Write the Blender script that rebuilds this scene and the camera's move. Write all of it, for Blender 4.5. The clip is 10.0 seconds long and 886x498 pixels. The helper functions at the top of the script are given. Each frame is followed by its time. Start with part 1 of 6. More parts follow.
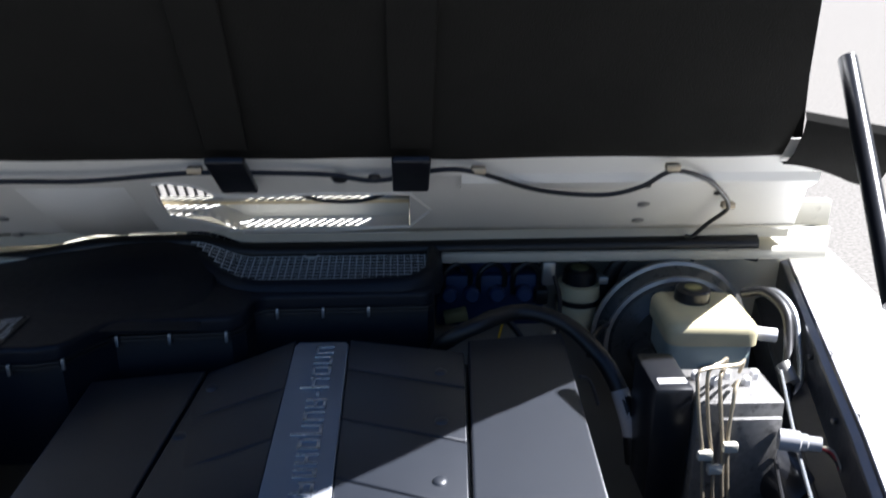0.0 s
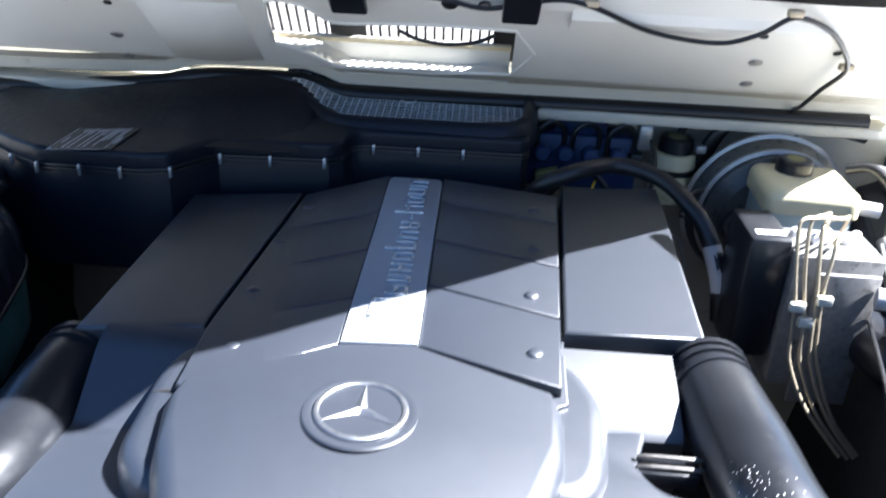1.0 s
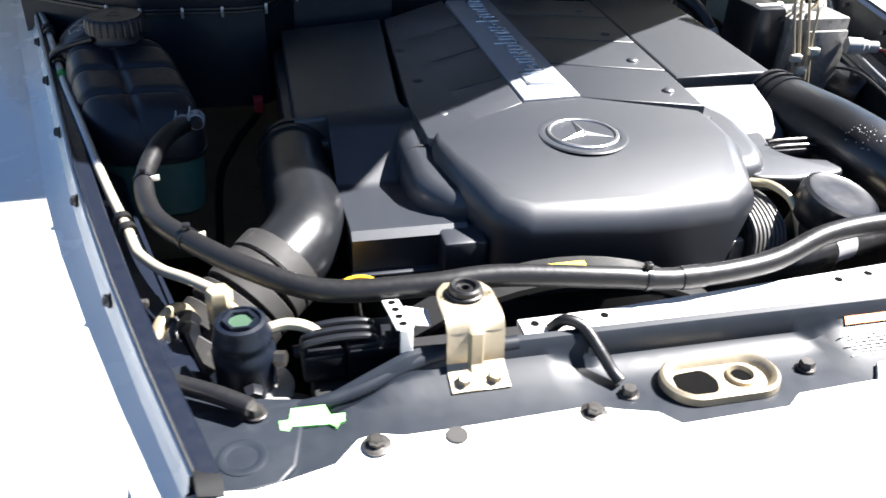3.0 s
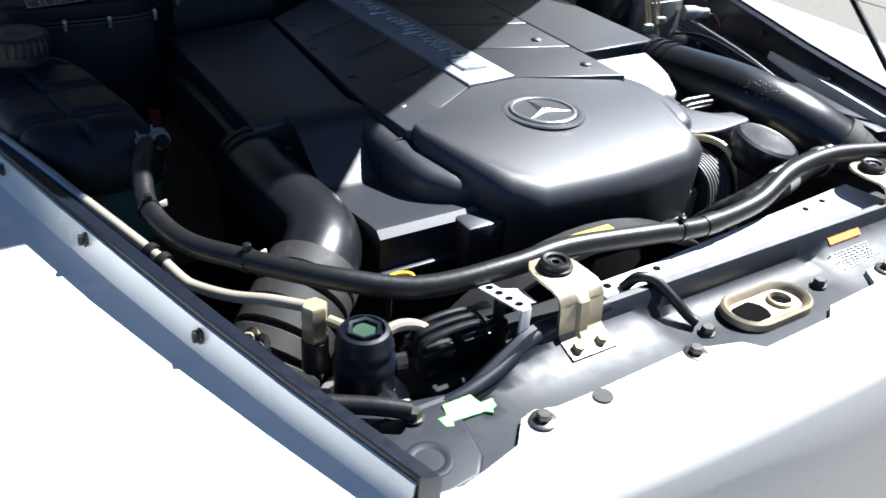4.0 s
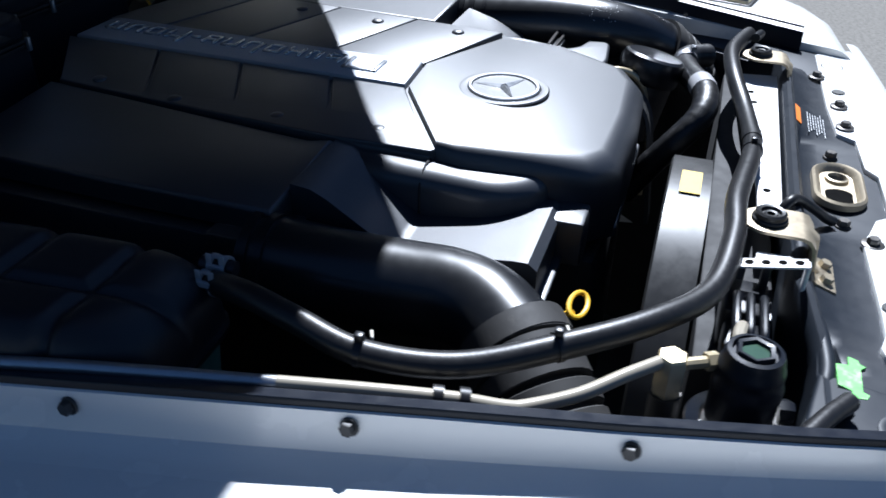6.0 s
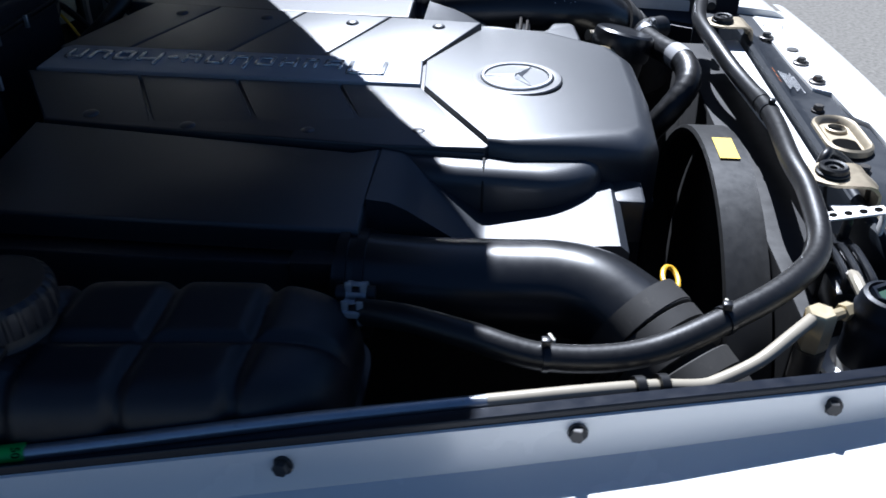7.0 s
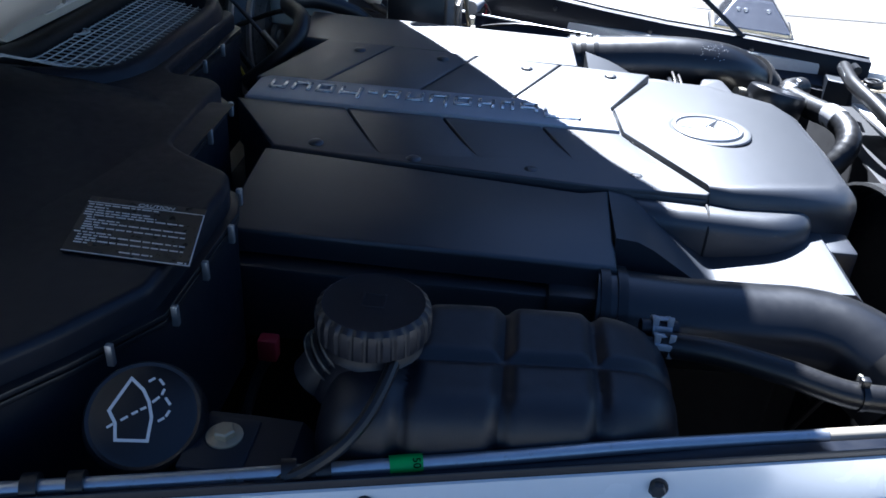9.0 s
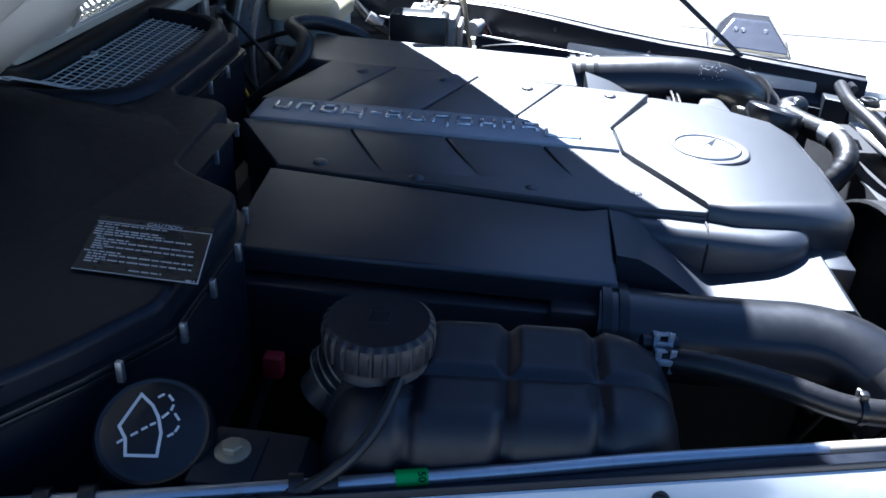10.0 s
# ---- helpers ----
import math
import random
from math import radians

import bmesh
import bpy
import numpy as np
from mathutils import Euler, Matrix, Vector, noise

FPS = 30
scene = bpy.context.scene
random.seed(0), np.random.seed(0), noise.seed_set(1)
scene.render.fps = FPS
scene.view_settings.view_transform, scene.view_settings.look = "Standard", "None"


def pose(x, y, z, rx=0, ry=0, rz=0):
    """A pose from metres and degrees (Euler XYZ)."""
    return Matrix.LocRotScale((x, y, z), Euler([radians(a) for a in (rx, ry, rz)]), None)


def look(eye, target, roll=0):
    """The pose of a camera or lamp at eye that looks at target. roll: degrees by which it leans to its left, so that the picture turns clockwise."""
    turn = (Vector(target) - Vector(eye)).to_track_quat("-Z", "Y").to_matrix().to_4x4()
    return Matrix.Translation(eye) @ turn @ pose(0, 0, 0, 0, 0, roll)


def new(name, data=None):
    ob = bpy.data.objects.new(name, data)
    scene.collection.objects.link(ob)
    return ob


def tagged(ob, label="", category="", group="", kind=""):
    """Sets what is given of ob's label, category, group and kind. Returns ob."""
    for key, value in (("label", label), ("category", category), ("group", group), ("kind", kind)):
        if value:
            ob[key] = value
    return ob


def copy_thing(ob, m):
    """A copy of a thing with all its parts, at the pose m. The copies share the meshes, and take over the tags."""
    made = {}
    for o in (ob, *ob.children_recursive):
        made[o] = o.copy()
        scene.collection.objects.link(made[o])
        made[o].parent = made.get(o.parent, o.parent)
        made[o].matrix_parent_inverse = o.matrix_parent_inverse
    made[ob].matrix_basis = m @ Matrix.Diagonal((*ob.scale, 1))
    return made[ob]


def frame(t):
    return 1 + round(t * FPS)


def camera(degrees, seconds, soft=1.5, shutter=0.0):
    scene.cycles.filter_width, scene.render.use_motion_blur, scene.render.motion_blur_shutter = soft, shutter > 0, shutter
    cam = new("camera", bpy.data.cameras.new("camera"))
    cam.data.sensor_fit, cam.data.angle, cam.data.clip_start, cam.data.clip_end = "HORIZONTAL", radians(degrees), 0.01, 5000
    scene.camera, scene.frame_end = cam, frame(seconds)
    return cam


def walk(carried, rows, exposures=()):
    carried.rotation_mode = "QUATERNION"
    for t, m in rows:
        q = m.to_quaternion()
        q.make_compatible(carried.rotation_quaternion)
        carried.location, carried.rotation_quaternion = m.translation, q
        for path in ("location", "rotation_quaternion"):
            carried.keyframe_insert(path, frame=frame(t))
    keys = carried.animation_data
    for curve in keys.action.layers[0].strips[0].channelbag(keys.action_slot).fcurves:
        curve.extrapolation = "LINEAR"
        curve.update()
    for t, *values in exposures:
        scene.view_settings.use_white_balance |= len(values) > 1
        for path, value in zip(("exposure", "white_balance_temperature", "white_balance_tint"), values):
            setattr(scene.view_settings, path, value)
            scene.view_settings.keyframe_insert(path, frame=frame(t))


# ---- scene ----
cam = camera(56.5, 10.0, 1.6, 0.35)
PATH = [
    (0, (0.124, 0.081, 1.675), (0.224, 1.947, 0.961), 0.4),
    (0.5, (0.127, 0.074, 1.611), (0.143, 1.903, 0.801), 1.8),
    (1, (0.09, 0.031, 1.568), (0.033, 1.827, 0.689), 3.1),
    (1.5, (0.011, -0.026, 1.542), (-0.039, 1.69, 0.515), 2.2),
    (2, (-0.108, -0.082, 1.525), (0.019, 1.611, 0.466), 0.7),
    (2.5, (-0.201, -0.134, 1.506), (0.118, 1.509, 0.412), 3.8),
    (3, (-0.324, -0.183, 1.502), (0.089, 1.469, 0.454), 2.3),
    (3.2, (-0.371, -0.18, 1.504), (0.132, 1.453, 0.465), 3.1),
    (4.3, (-0.613, -0.039, 1.492), (0.496, 1.256, 0.446), 4.0),
    (4.5, (-0.63, 0.012, 1.49), (0.562, 1.227, 0.44), 4.1),
    (5, (-0.672, 0.128, 1.488), (0.646, 1.162, 0.395), 3.6),
    (5.5, (-0.753, 0.252, 1.484), (0.745, 1.014, 0.4), 2.1),
    (5.7, (-0.787, 0.306, 1.48), (0.771, 0.951, 0.405), 1.9),
    (6.8, (-0.817, 0.544, 1.476), (0.84, 0.764, 0.378), 0.4),
    (7, (-0.831, 0.581, 1.479), (0.839, 0.72, 0.386), 0.3),
    (7.5, (-0.862, 0.677, 1.484), (0.822, 0.718, 0.406), 1.8),
    (8, (-0.876, 0.735, 1.486), (0.842, 0.735, 0.462), 3.0),
    (8.5, (-0.88, 0.78, 1.484), (0.842, 0.833, 0.467), 3.8),
    (9, (-0.879, 0.801, 1.482), (0.847, 0.915, 0.478), 3.7),
    (9.5, (-0.881, 0.803, 1.482), (0.858, 0.908, 0.499), 3.8),
    (10, (-0.888, 0.802, 1.486), (0.86, 0.923, 0.521), 3.4),
]
EXPOSURES = [(0.0, 1.6, 5650, 13), (0.5, 2.72, 5500, 12), (1.0, 2.9, 5550, 12), (1.5, 2.9, 5850, 13), (2.5, 2.55, 6150, 13), (3.0, 2.15, 6050, 11), (4.5, 0.95, 5450, 8), (5.5, 0.58, 5200, 9), (7.0, 0.72, 5250, 11), (8.5, 1.75, 5250, 11), (10.0, 2.25, 5100, 11)]
walk(cam, [(t, look(eye, target, roll)) for t, eye, target, roll in PATH], EXPOSURES)

# ---- light ----
SUN_FROM = Vector((0.77, 0.11, 1.0)).normalized()
world = bpy.data.worlds.new("daylight")
scene.world = world
world.use_nodes = True
sky = world.node_tree.nodes.new("ShaderNodeTexSky")
sky.sky_type = "NISHITA"
sky.sun_disc = False
sky.ozone_density = 5.0
sky.dust_density = 0.3
sky.sun_elevation = math.asin(SUN_FROM.z)
sky.sun_rotation = math.atan2(SUN_FROM.x, SUN_FROM.y)
world.node_tree.links.new(sky.outputs["Color"], world.node_tree.nodes["Background"].inputs["Color"])
world.node_tree.nodes["Background"].inputs["Strength"].default_value = 0.030
sun = new("sun", bpy.data.lights.new("sun", "SUN"))
sun.data.energy = 6.8
sun.data.angle = radians(0.53)
sun.data.color = (1.0, 0.93, 0.84)
sun.matrix_world = look(SUN_FROM * 10, (0, 0, 0))

# ---- materials ----


def material(name, color, rough=0.5, metal=0.0, vary=0.12, scale=40.0, bump=0.0, bump_scale=300.0, wear=None, wear_at=0.62,
             wear_scale=18.0, rough_vary=0.12, coat=0.0, transmission=0.0, spec=0.5, per_object=0.0, coat_rough=0.10):
    m = bpy.data.materials.new(name)
    m.use_nodes = True
    n, l = m.node_tree.nodes, m.node_tree.links
    b = n["Principled BSDF"]
    b.inputs["Metallic"].default_value = metal
    b.inputs["Coat Weight"].default_value = coat
    b.inputs["Coat Roughness"].default_value = coat_rough
    b.inputs["Transmission Weight"].default_value = transmission
    b.inputs["Specular IOR Level"].default_value = spec
    geo = n.new("ShaderNodeNewGeometry")
    big = n.new("ShaderNodeTexNoise")
    big.inputs["Scale"].default_value = scale
    big.inputs["Detail"].default_value = 6
    l.new(geo.outputs["Position"], big.inputs["Vector"])
    ramp = n.new("ShaderNodeMix")
    ramp.data_type = "RGBA"
    dark = [c * (1 - vary) for c in color]
    light = [min(1.0, c * (1 + vary)) for c in color]
    ramp.inputs[6].default_value = (*dark, 1)
    ramp.inputs[7].default_value = (*light, 1)
    l.new(big.outputs["Fac"], ramp.inputs[0])
    col = ramp.outputs[2]
    if wear:
        wn = n.new("ShaderNodeTexNoise")
        wn.inputs["Scale"].default_value = wear_scale
        wn.inputs["Detail"].default_value = 9
        wn.inputs["Roughness"].default_value = 0.7
        l.new(geo.outputs["Position"], wn.inputs["Vector"])
        wr = n.new("ShaderNodeValToRGB")
        wr.color_ramp.elements[0].position = wear_at
        wr.color_ramp.elements[1].position = min(1.0, wear_at + 0.12)
        l.new(wn.outputs["Fac"], wr.inputs["Fac"])
        mx = n.new("ShaderNodeMix")
        mx.data_type = "RGBA"
        l.new(wr.outputs["Color"], mx.inputs[0])
        l.new(col, mx.inputs[6])
        mx.inputs[7].default_value = (*wear, 1)
        col = mx.outputs[2]
    if per_object:
        oi = n.new("ShaderNodeObjectInfo")
        hsv = n.new("ShaderNodeHueSaturation")
        mr = n.new("ShaderNodeMapRange")
        mr.inputs[3].default_value = 1 - per_object
        mr.inputs[4].default_value = 1 + per_object
        l.new(oi.outputs["Random"], mr.inputs[0])
        l.new(mr.outputs[0], hsv.inputs["Value"])
        l.new(col, hsv.inputs["Color"])
        col = hsv.outputs["Color"]
    l.new(col, b.inputs["Base Color"])
    rn = n.new("ShaderNodeMapRange")
    rn.inputs[3].default_value = max(0.02, rough - rough_vary)
    rn.inputs[4].default_value = min(1.0, rough + rough_vary)
    fine = n.new("ShaderNodeTexNoise")
    fine.inputs["Scale"].default_value = scale * 3.1
    fine.inputs["Detail"].default_value = 5
    l.new(geo.outputs["Position"], fine.inputs["Vector"])
    l.new(fine.outputs["Fac"], rn.inputs[0])
    l.new(rn.outputs[0], b.inputs["Roughness"])
    if bump:
        bn = n.new("ShaderNodeTexNoise")
        bn.inputs["Scale"].default_value = bump_scale
        bn.inputs["Detail"].default_value = 4
        l.new(geo.outputs["Position"], bn.inputs["Vector"])
        bp = n.new("ShaderNodeBump")
        bp.inputs["Strength"].default_value = bump
        bp.inputs["Distance"].default_value = 0.002
        l.new(bn.outputs["Fac"], bp.inputs["Height"])
        l.new(bp.outputs["Normal"], b.inputs["Normal"])
    return m


WHITE = material("white_body_paint", (0.80, 0.80, 0.78), 0.25, vary=0.03, scale=6, coat=0.5, wear=(0.55, 0.53, 0.48), wear_at=0.72, wear_scale=30)
HOODWHITE = material("white_hood_underside_paint", (0.72, 0.71, 0.66), 0.4, vary=0.06, scale=9, wear=(0.42, 0.40, 0.35), wear_at=0.66, wear_scale=12)
DARKPAINT = material("dark_blue_black_paint", (0.0105, 0.0140, 0.0205), 0.47, vary=0.20, scale=22, coat=0.0, spec=0.36, wear=(0.028, 0.028, 0.028), wear_at=0.66, wear_scale=45)
RAILPAINT = material("navy_rail_paint", (0.005, 0.0075, 0.015), 0.34, vary=0.2, scale=30, wear=(0.02, 0.02, 0.022), wear_at=0.68, wear_scale=60, spec=0.4)
PLASTIC = material("black_grained_plastic", (0.0115, 0.0150, 0.0225), 0.47, vary=0.12, scale=35, bump=0.10, bump_scale=1500, wear=(0.026, 0.029, 0.037), wear_at=0.72, rough_vary=0.03, spec=0.72, coat=0.9, coat_rough=0.40)
BOXPLASTIC = material("black_air_box_plastic", (0.0045, 0.0072, 0.0140), 0.45, vary=0.15, scale=35, bump=0.10, bump_scale=1500, wear=(0.010, 0.011, 0.014), wear_at=0.66, coat=0.08, spec=0.28)
SMOOTHPLASTIC = material("black_smooth_plastic", (0.009, 0.010, 0.013), 0.31, vary=0.2, scale=30, wear=(0.014, 0.014, 0.016), wear_at=0.70, wear_scale=25, rough_vary=0.06)
DUCTPLASTIC = material("glossy_duct_plastic", (0.009, 0.010, 0.0125), 0.32, vary=0.2, scale=30, wear=(0.016, 0.016, 0.018), wear_at=0.70, wear_scale=25, rough_vary=0.06, spec=0.6, coat=0.35, coat_rough=0.22)
RUBBER = material("black_rubber", (0.010, 0.010, 0.011), 0.40, vary=0.25, scale=60, bump=0.06, bump_scale=400, wear=(0.035, 0.033, 0.030), wear_at=0.64, wear_scale=50)
MATTERUBBER = material("matte_ribbed_rubber", (0.030, 0.029, 0.028), 0.62, vary=0.2, scale=50, wear=(0.08, 0.075, 0.068), wear_at=0.6, wear_scale=40)
BELTRUBBER = material("grey_worn_belt_rubber", (0.075, 0.074, 0.072), 0.55, vary=0.2, scale=80, wear=(0.13, 0.125, 0.12), wear_at=0.6, wear_scale=60)
# Near-black; its colour also stands in for shade in folds and holes.
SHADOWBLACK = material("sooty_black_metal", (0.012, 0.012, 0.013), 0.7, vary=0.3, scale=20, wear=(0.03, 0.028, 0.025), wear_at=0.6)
FELT = material("dark_grey_felt", (0.012, 0.0118, 0.0105), 0.95, vary=0.25, scale=14, bump=0.5, bump_scale=600, spec=0.1)
ALU = material("brushed_aluminium", (0.37, 0.39, 0.43), 0.42, metal=0.35, vary=0.08, scale=30, bump=0.08, bump_scale=800)
BADGEBAR = material("polished_badge_silver", (0.62, 0.64, 0.67), 0.24, metal=0.75, vary=0.05, scale=60)
CHROME = material("satin_silver", (0.33, 0.34, 0.36), 0.42, metal=1.0, vary=0.05, scale=60)
STEEL = material("weathered_steel", (0.40, 0.39, 0.37), 0.36, metal=0.65, vary=0.15, scale=70, wear=(0.16, 0.13, 0.10), wear_at=0.62, wear_scale=60)
DARKSTEEL = material("dark_oily_steel", (0.10, 0.095, 0.09), 0.4, metal=0.8, vary=0.2, scale=90, wear=(0.2, 0.17, 0.13), wear_at=0.6, wear_scale=90)
ZINC = material("yellow_passivated_zinc", (0.40, 0.345, 0.25), 0.48, metal=0.7, vary=0.18, scale=60, wear=(0.36, 0.30, 0.22), wear_at=0.55, wear_scale=70)
OLIVE = material("faded_olive_print", (0.26, 0.24, 0.10), 0.6, vary=0.2, scale=90)
BRASS = material("yellowed_brass", (0.66, 0.56, 0.36), 0.32, metal=0.55, vary=0.15, scale=90)
BOLTBLACK = material("black_oxide_bolt", (0.030, 0.029, 0.028), 0.45, vary=0.25, scale=200, wear=(0.09, 0.08, 0.07), wear_at=0.62, wear_scale=160)
CASTALU = material("cast_aluminium_block", (0.23, 0.225, 0.215), 0.48, metal=0.4, vary=0.3, scale=120, bump=0.2, bump_scale=500, wear=(0.09, 0.085, 0.08), wear_at=0.56, wear_scale=70)
GREYSLEEVE = material("grey_printed_sleeve", (0.36, 0.36, 0.37), 0.5, vary=0.1, scale=60, wear=(0.12, 0.12, 0.12), wear_at=0.6, wear_scale=160)
CREAMPIPE = material("cream_coated_pipe", (0.37, 0.335, 0.265), 0.35, metal=0.1, vary=0.08, scale=60, wear=(0.30, 0.27, 0.2), wear_at=0.66, wear_scale=80)
GREYPIPE = material("galvanised_pipe", (0.50, 0.52, 0.55), 0.36, metal=0.85, vary=0.12, scale=120, wear=(0.30, 0.28, 0.24), wear_at=0.6, wear_scale=90)
SILVERPLATE = material("pale_aluminium_plate", (0.76, 0.75, 0.74), 0.45, metal=0.1, vary=0.05, scale=30, wear=(0.45, 0.42, 0.38), wear_at=0.68, wear_scale=40)
YELLOW = material("yellow_plastic", (0.80, 0.48, 0.02), 0.4, vary=0.1, scale=90)
YELLOWTAPE = material("yellow_label", (0.80, 0.58, 0.08), 0.5, vary=0.1, scale=80, wear=(0.55, 0.42, 0.12), wear_at=0.66, wear_scale=90)
ORANGE = material("orange_label", (0.78, 0.22, 0.03), 0.5, vary=0.1, scale=80)
GREENMARK = material("green_paint_mark", (0.22, 0.62, 0.16), 0.6, vary=0.3, scale=120, wear=(0.45, 0.75, 0.35), wear_at=0.5, wear_scale=90)
GREENTAPE = material("green_tape", (0.03, 0.36, 0.06), 0.45, vary=0.15, scale=90)
PRINT = material("white_print", (0.62, 0.63, 0.64), 0.6, vary=0.1, scale=100)
LABELBLACK = material("black_label_film", (0.008, 0.008, 0.010), 0.3, vary=0.1, scale=60)
SHROUDPLASTIC = material("glossy_black_shroud_plastic", (0.024, 0.024, 0.024), 0.40, vary=0.2, scale=40, wear=(0.05, 0.048, 0.044), wear_at=0.64, wear_scale=30, spec=0.5, coat=0.15, coat_rough=0.2)
TANKTOP = material("coolant_tank_black_plastic", (0.010, 0.011, 0.016), 0.42, vary=0.2, scale=40, bump=0.06, bump_scale=900, wear=(0.018, 0.018, 0.020), wear_at=0.66, wear_scale=30)
TANKRIB = material("worn_tank_rib_plastic", (0.045, 0.044, 0.042), 0.40, vary=0.2, scale=60, wear=(0.20, 0.19, 0.17), wear_at=0.52, wear_scale=50)
TANKGREEN = material("coolant_tank_green_plastic", (0.05, 0.13, 0.11), 0.4, vary=0.25, scale=30, wear=(0.09, 0.17, 0.13), wear_at=0.55)
FLUIDWHITE = material("yellowed_translucent_plastic", (0.60, 0.54, 0.34), 0.4, vary=0.12, scale=40, wear=(0.45, 0.36, 0.16), wear_at=0.6)
FLUIDBLUE = material("milky_blue_grey_plastic", (0.40, 0.48, 0.46), 0.4, vary=0.15, scale=35)
BLUEMODULE = material("dark_blue_plastic", (0.016, 0.036, 0.105), 0.45, vary=0.2, scale=50)
BOOSTER = material("grey_black_booster_paint", (0.05, 0.055, 0.055), 0.3, vary=0.25, scale=30, wear=(0.12, 0.12, 0.11), wear_at=0.6)
BEIGE = material("aged_beige_paint", (0.52, 0.50, 0.42), 0.5, vary=0.12, scale=16, wear=(0.25, 0.22, 0.17), wear_at=0.62, wear_scale=25)
RED = material("red_plastic", (0.42, 0.03, 0.04), 0.45, vary=0.1, scale=60)
LENS = material("smoked_lamp_lens", (0.17, 0.175, 0.195), 0.12, vary=0.2, scale=40, coat=0.8, metal=0.6)
GLASSGREEN = material("green_sight_glass", (0.05, 0.09, 0.06), 0.08, vary=0.2, scale=90, coat=0.6)
# Near-black for shade inside openings, put into the colour; also ink.
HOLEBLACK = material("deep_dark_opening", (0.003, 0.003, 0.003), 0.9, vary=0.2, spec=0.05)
MESHWIRE = material("pale_grey_mesh_wire", (0.80, 0.79, 0.76), 0.5, vary=0.15, scale=200)
ASPHALT = material("pale_worn_asphalt", (0.185, 0.176, 0.158), 0.95, vary=0.55, scale=42, bump=0.9, bump_scale=70, wear=(0.08, 0.075, 0.07), wear_at=0.54, wear_scale=75, spec=0.1)
SKYBLOCKWALL = material("dark_rendered_wall", (0.07, 0.072, 0.075), 0.9, vary=0.2, scale=0.8, bump=0.3, bump_scale=30, spec=0.2)
TAR = material("dark_joint_tar", (0.07, 0.065, 0.06), 0.8, vary=0.2, scale=60)

# ---- builders ----
ORIGIN = {}


def thing(name, at, label, category, group="", kind=""):
    ob = new(name)
    ob.empty_display_size = 0.02
    ob.location = at
    ORIGIN[ob] = Vector(at)
    return tagged(ob, label, category, group, kind)


def finish(name, bm, mat, angle=35):
    me = bpy.data.meshes.new(name)
    bmesh.ops.recalc_face_normals(bm, faces=bm.faces)
    bm.to_mesh(me)
    bm.free()
    for p in me.polygons:
        p.use_smooth = True
    me.set_sharp_from_angle(angle=radians(angle))
    me.materials.append(mat)
    return me


def part(name, bm, mat, parent, label="", angle=35):
    o = ORIGIN[parent]
    bmesh.ops.translate(bm, verts=bm.verts, vec=-o)
    ob = new(name, finish(name, bm, mat, angle))
    ob.parent = parent
    ORIGIN[ob] = o
    if label:
        tagged(ob, label)
    return ob


def solid(name, bm, mat, label, category, group="", kind="", angle=35):
    """A thing of one mesh, with its origin at its base."""
    xs = [v.co for v in bm.verts]
    lo = Vector([min(c[i] for c in xs) for i in range(3)])
    hi = Vector([max(c[i] for c in xs) for i in range(3)])
    o = Vector(((lo.x + hi.x) / 2, (lo.y + hi.y) / 2, lo.z))
    bmesh.ops.translate(bm, verts=bm.verts, vec=-o)
    ob = new(name, finish(name, bm, mat, angle))
    ob.location = o
    ORIGIN[ob] = o
    return tagged(ob, label, category, group, kind)


def twin(ob, m, parent=None):
    """One more part on the same mesh, moved by m in its parent's space."""
    c = new(ob.name.split(".")[0], ob.data)
    c.parent = parent or ob.parent
    c.matrix_basis = m @ ob.matrix_basis
    ORIGIN[c] = ORIGIN[ob]
    if "label" in ob:
        c["label"] = ob["label"]
    return c


def box(x0, x1, y0, y1, z0, z1, r=0.002, seg=2, m=None):
    bm = bmesh.new()
    bmesh.ops.create_cube(bm, size=1)
    bmesh.ops.scale(bm, verts=bm.verts, vec=(x1 - x0, y1 - y0, z1 - z0))
    if r:
        bmesh.ops.bevel(bm, geom=bm.edges[:], offset=r, segments=seg, affect="EDGES", profile=0.5)
    if m:
        bmesh.ops.transform(bm, matrix=m, verts=bm.verts)
    bmesh.ops.translate(bm, verts=bm.verts, vec=((x0 + x1) / 2, (y0 + y1) / 2, (z0 + z1) / 2))
    return bm


def join(*bms):
    out = bms[0]
    for b in bms[1:]:
        me = bpy.data.meshes.new("join")
        b.to_mesh(me)
        b.free()
        out.from_mesh(me)
        bpy.data.meshes.remove(me)
    return out


def moved(bm, m):
    bmesh.ops.transform(bm, matrix=m, verts=bm.verts)
    return bm


def inset(poly, amounts):
    """The polygon (counter-clockwise) with each edge i (from point i to i + 1) moved inwards by amounts[i]."""
    n = len(poly)
    lines = []
    for i in range(n):
        a, b = Vector(poly[i]), Vector(poly[(i + 1) % n])
        d = (b - a).normalized()
        nrm = Vector((-d.y, d.x))
        lines.append((a + nrm * amounts[i], d))
    out = []
    for i in range(n):
        (p, d), (q, e) = lines[i - 1], lines[i]
        cross = d.x * e.y - d.y * e.x
        if abs(cross) < 1e-4:
            out.append(q.copy())
        else:
            w = q - p
            out.append(p + d * ((w.x * e.y - w.y * e.x) / cross))
    return out


def area2(poly):
    return sum(a[0] * b[1] - a[1] * b[0] for a, b in zip(poly, poly[1:] + poly[:1]))


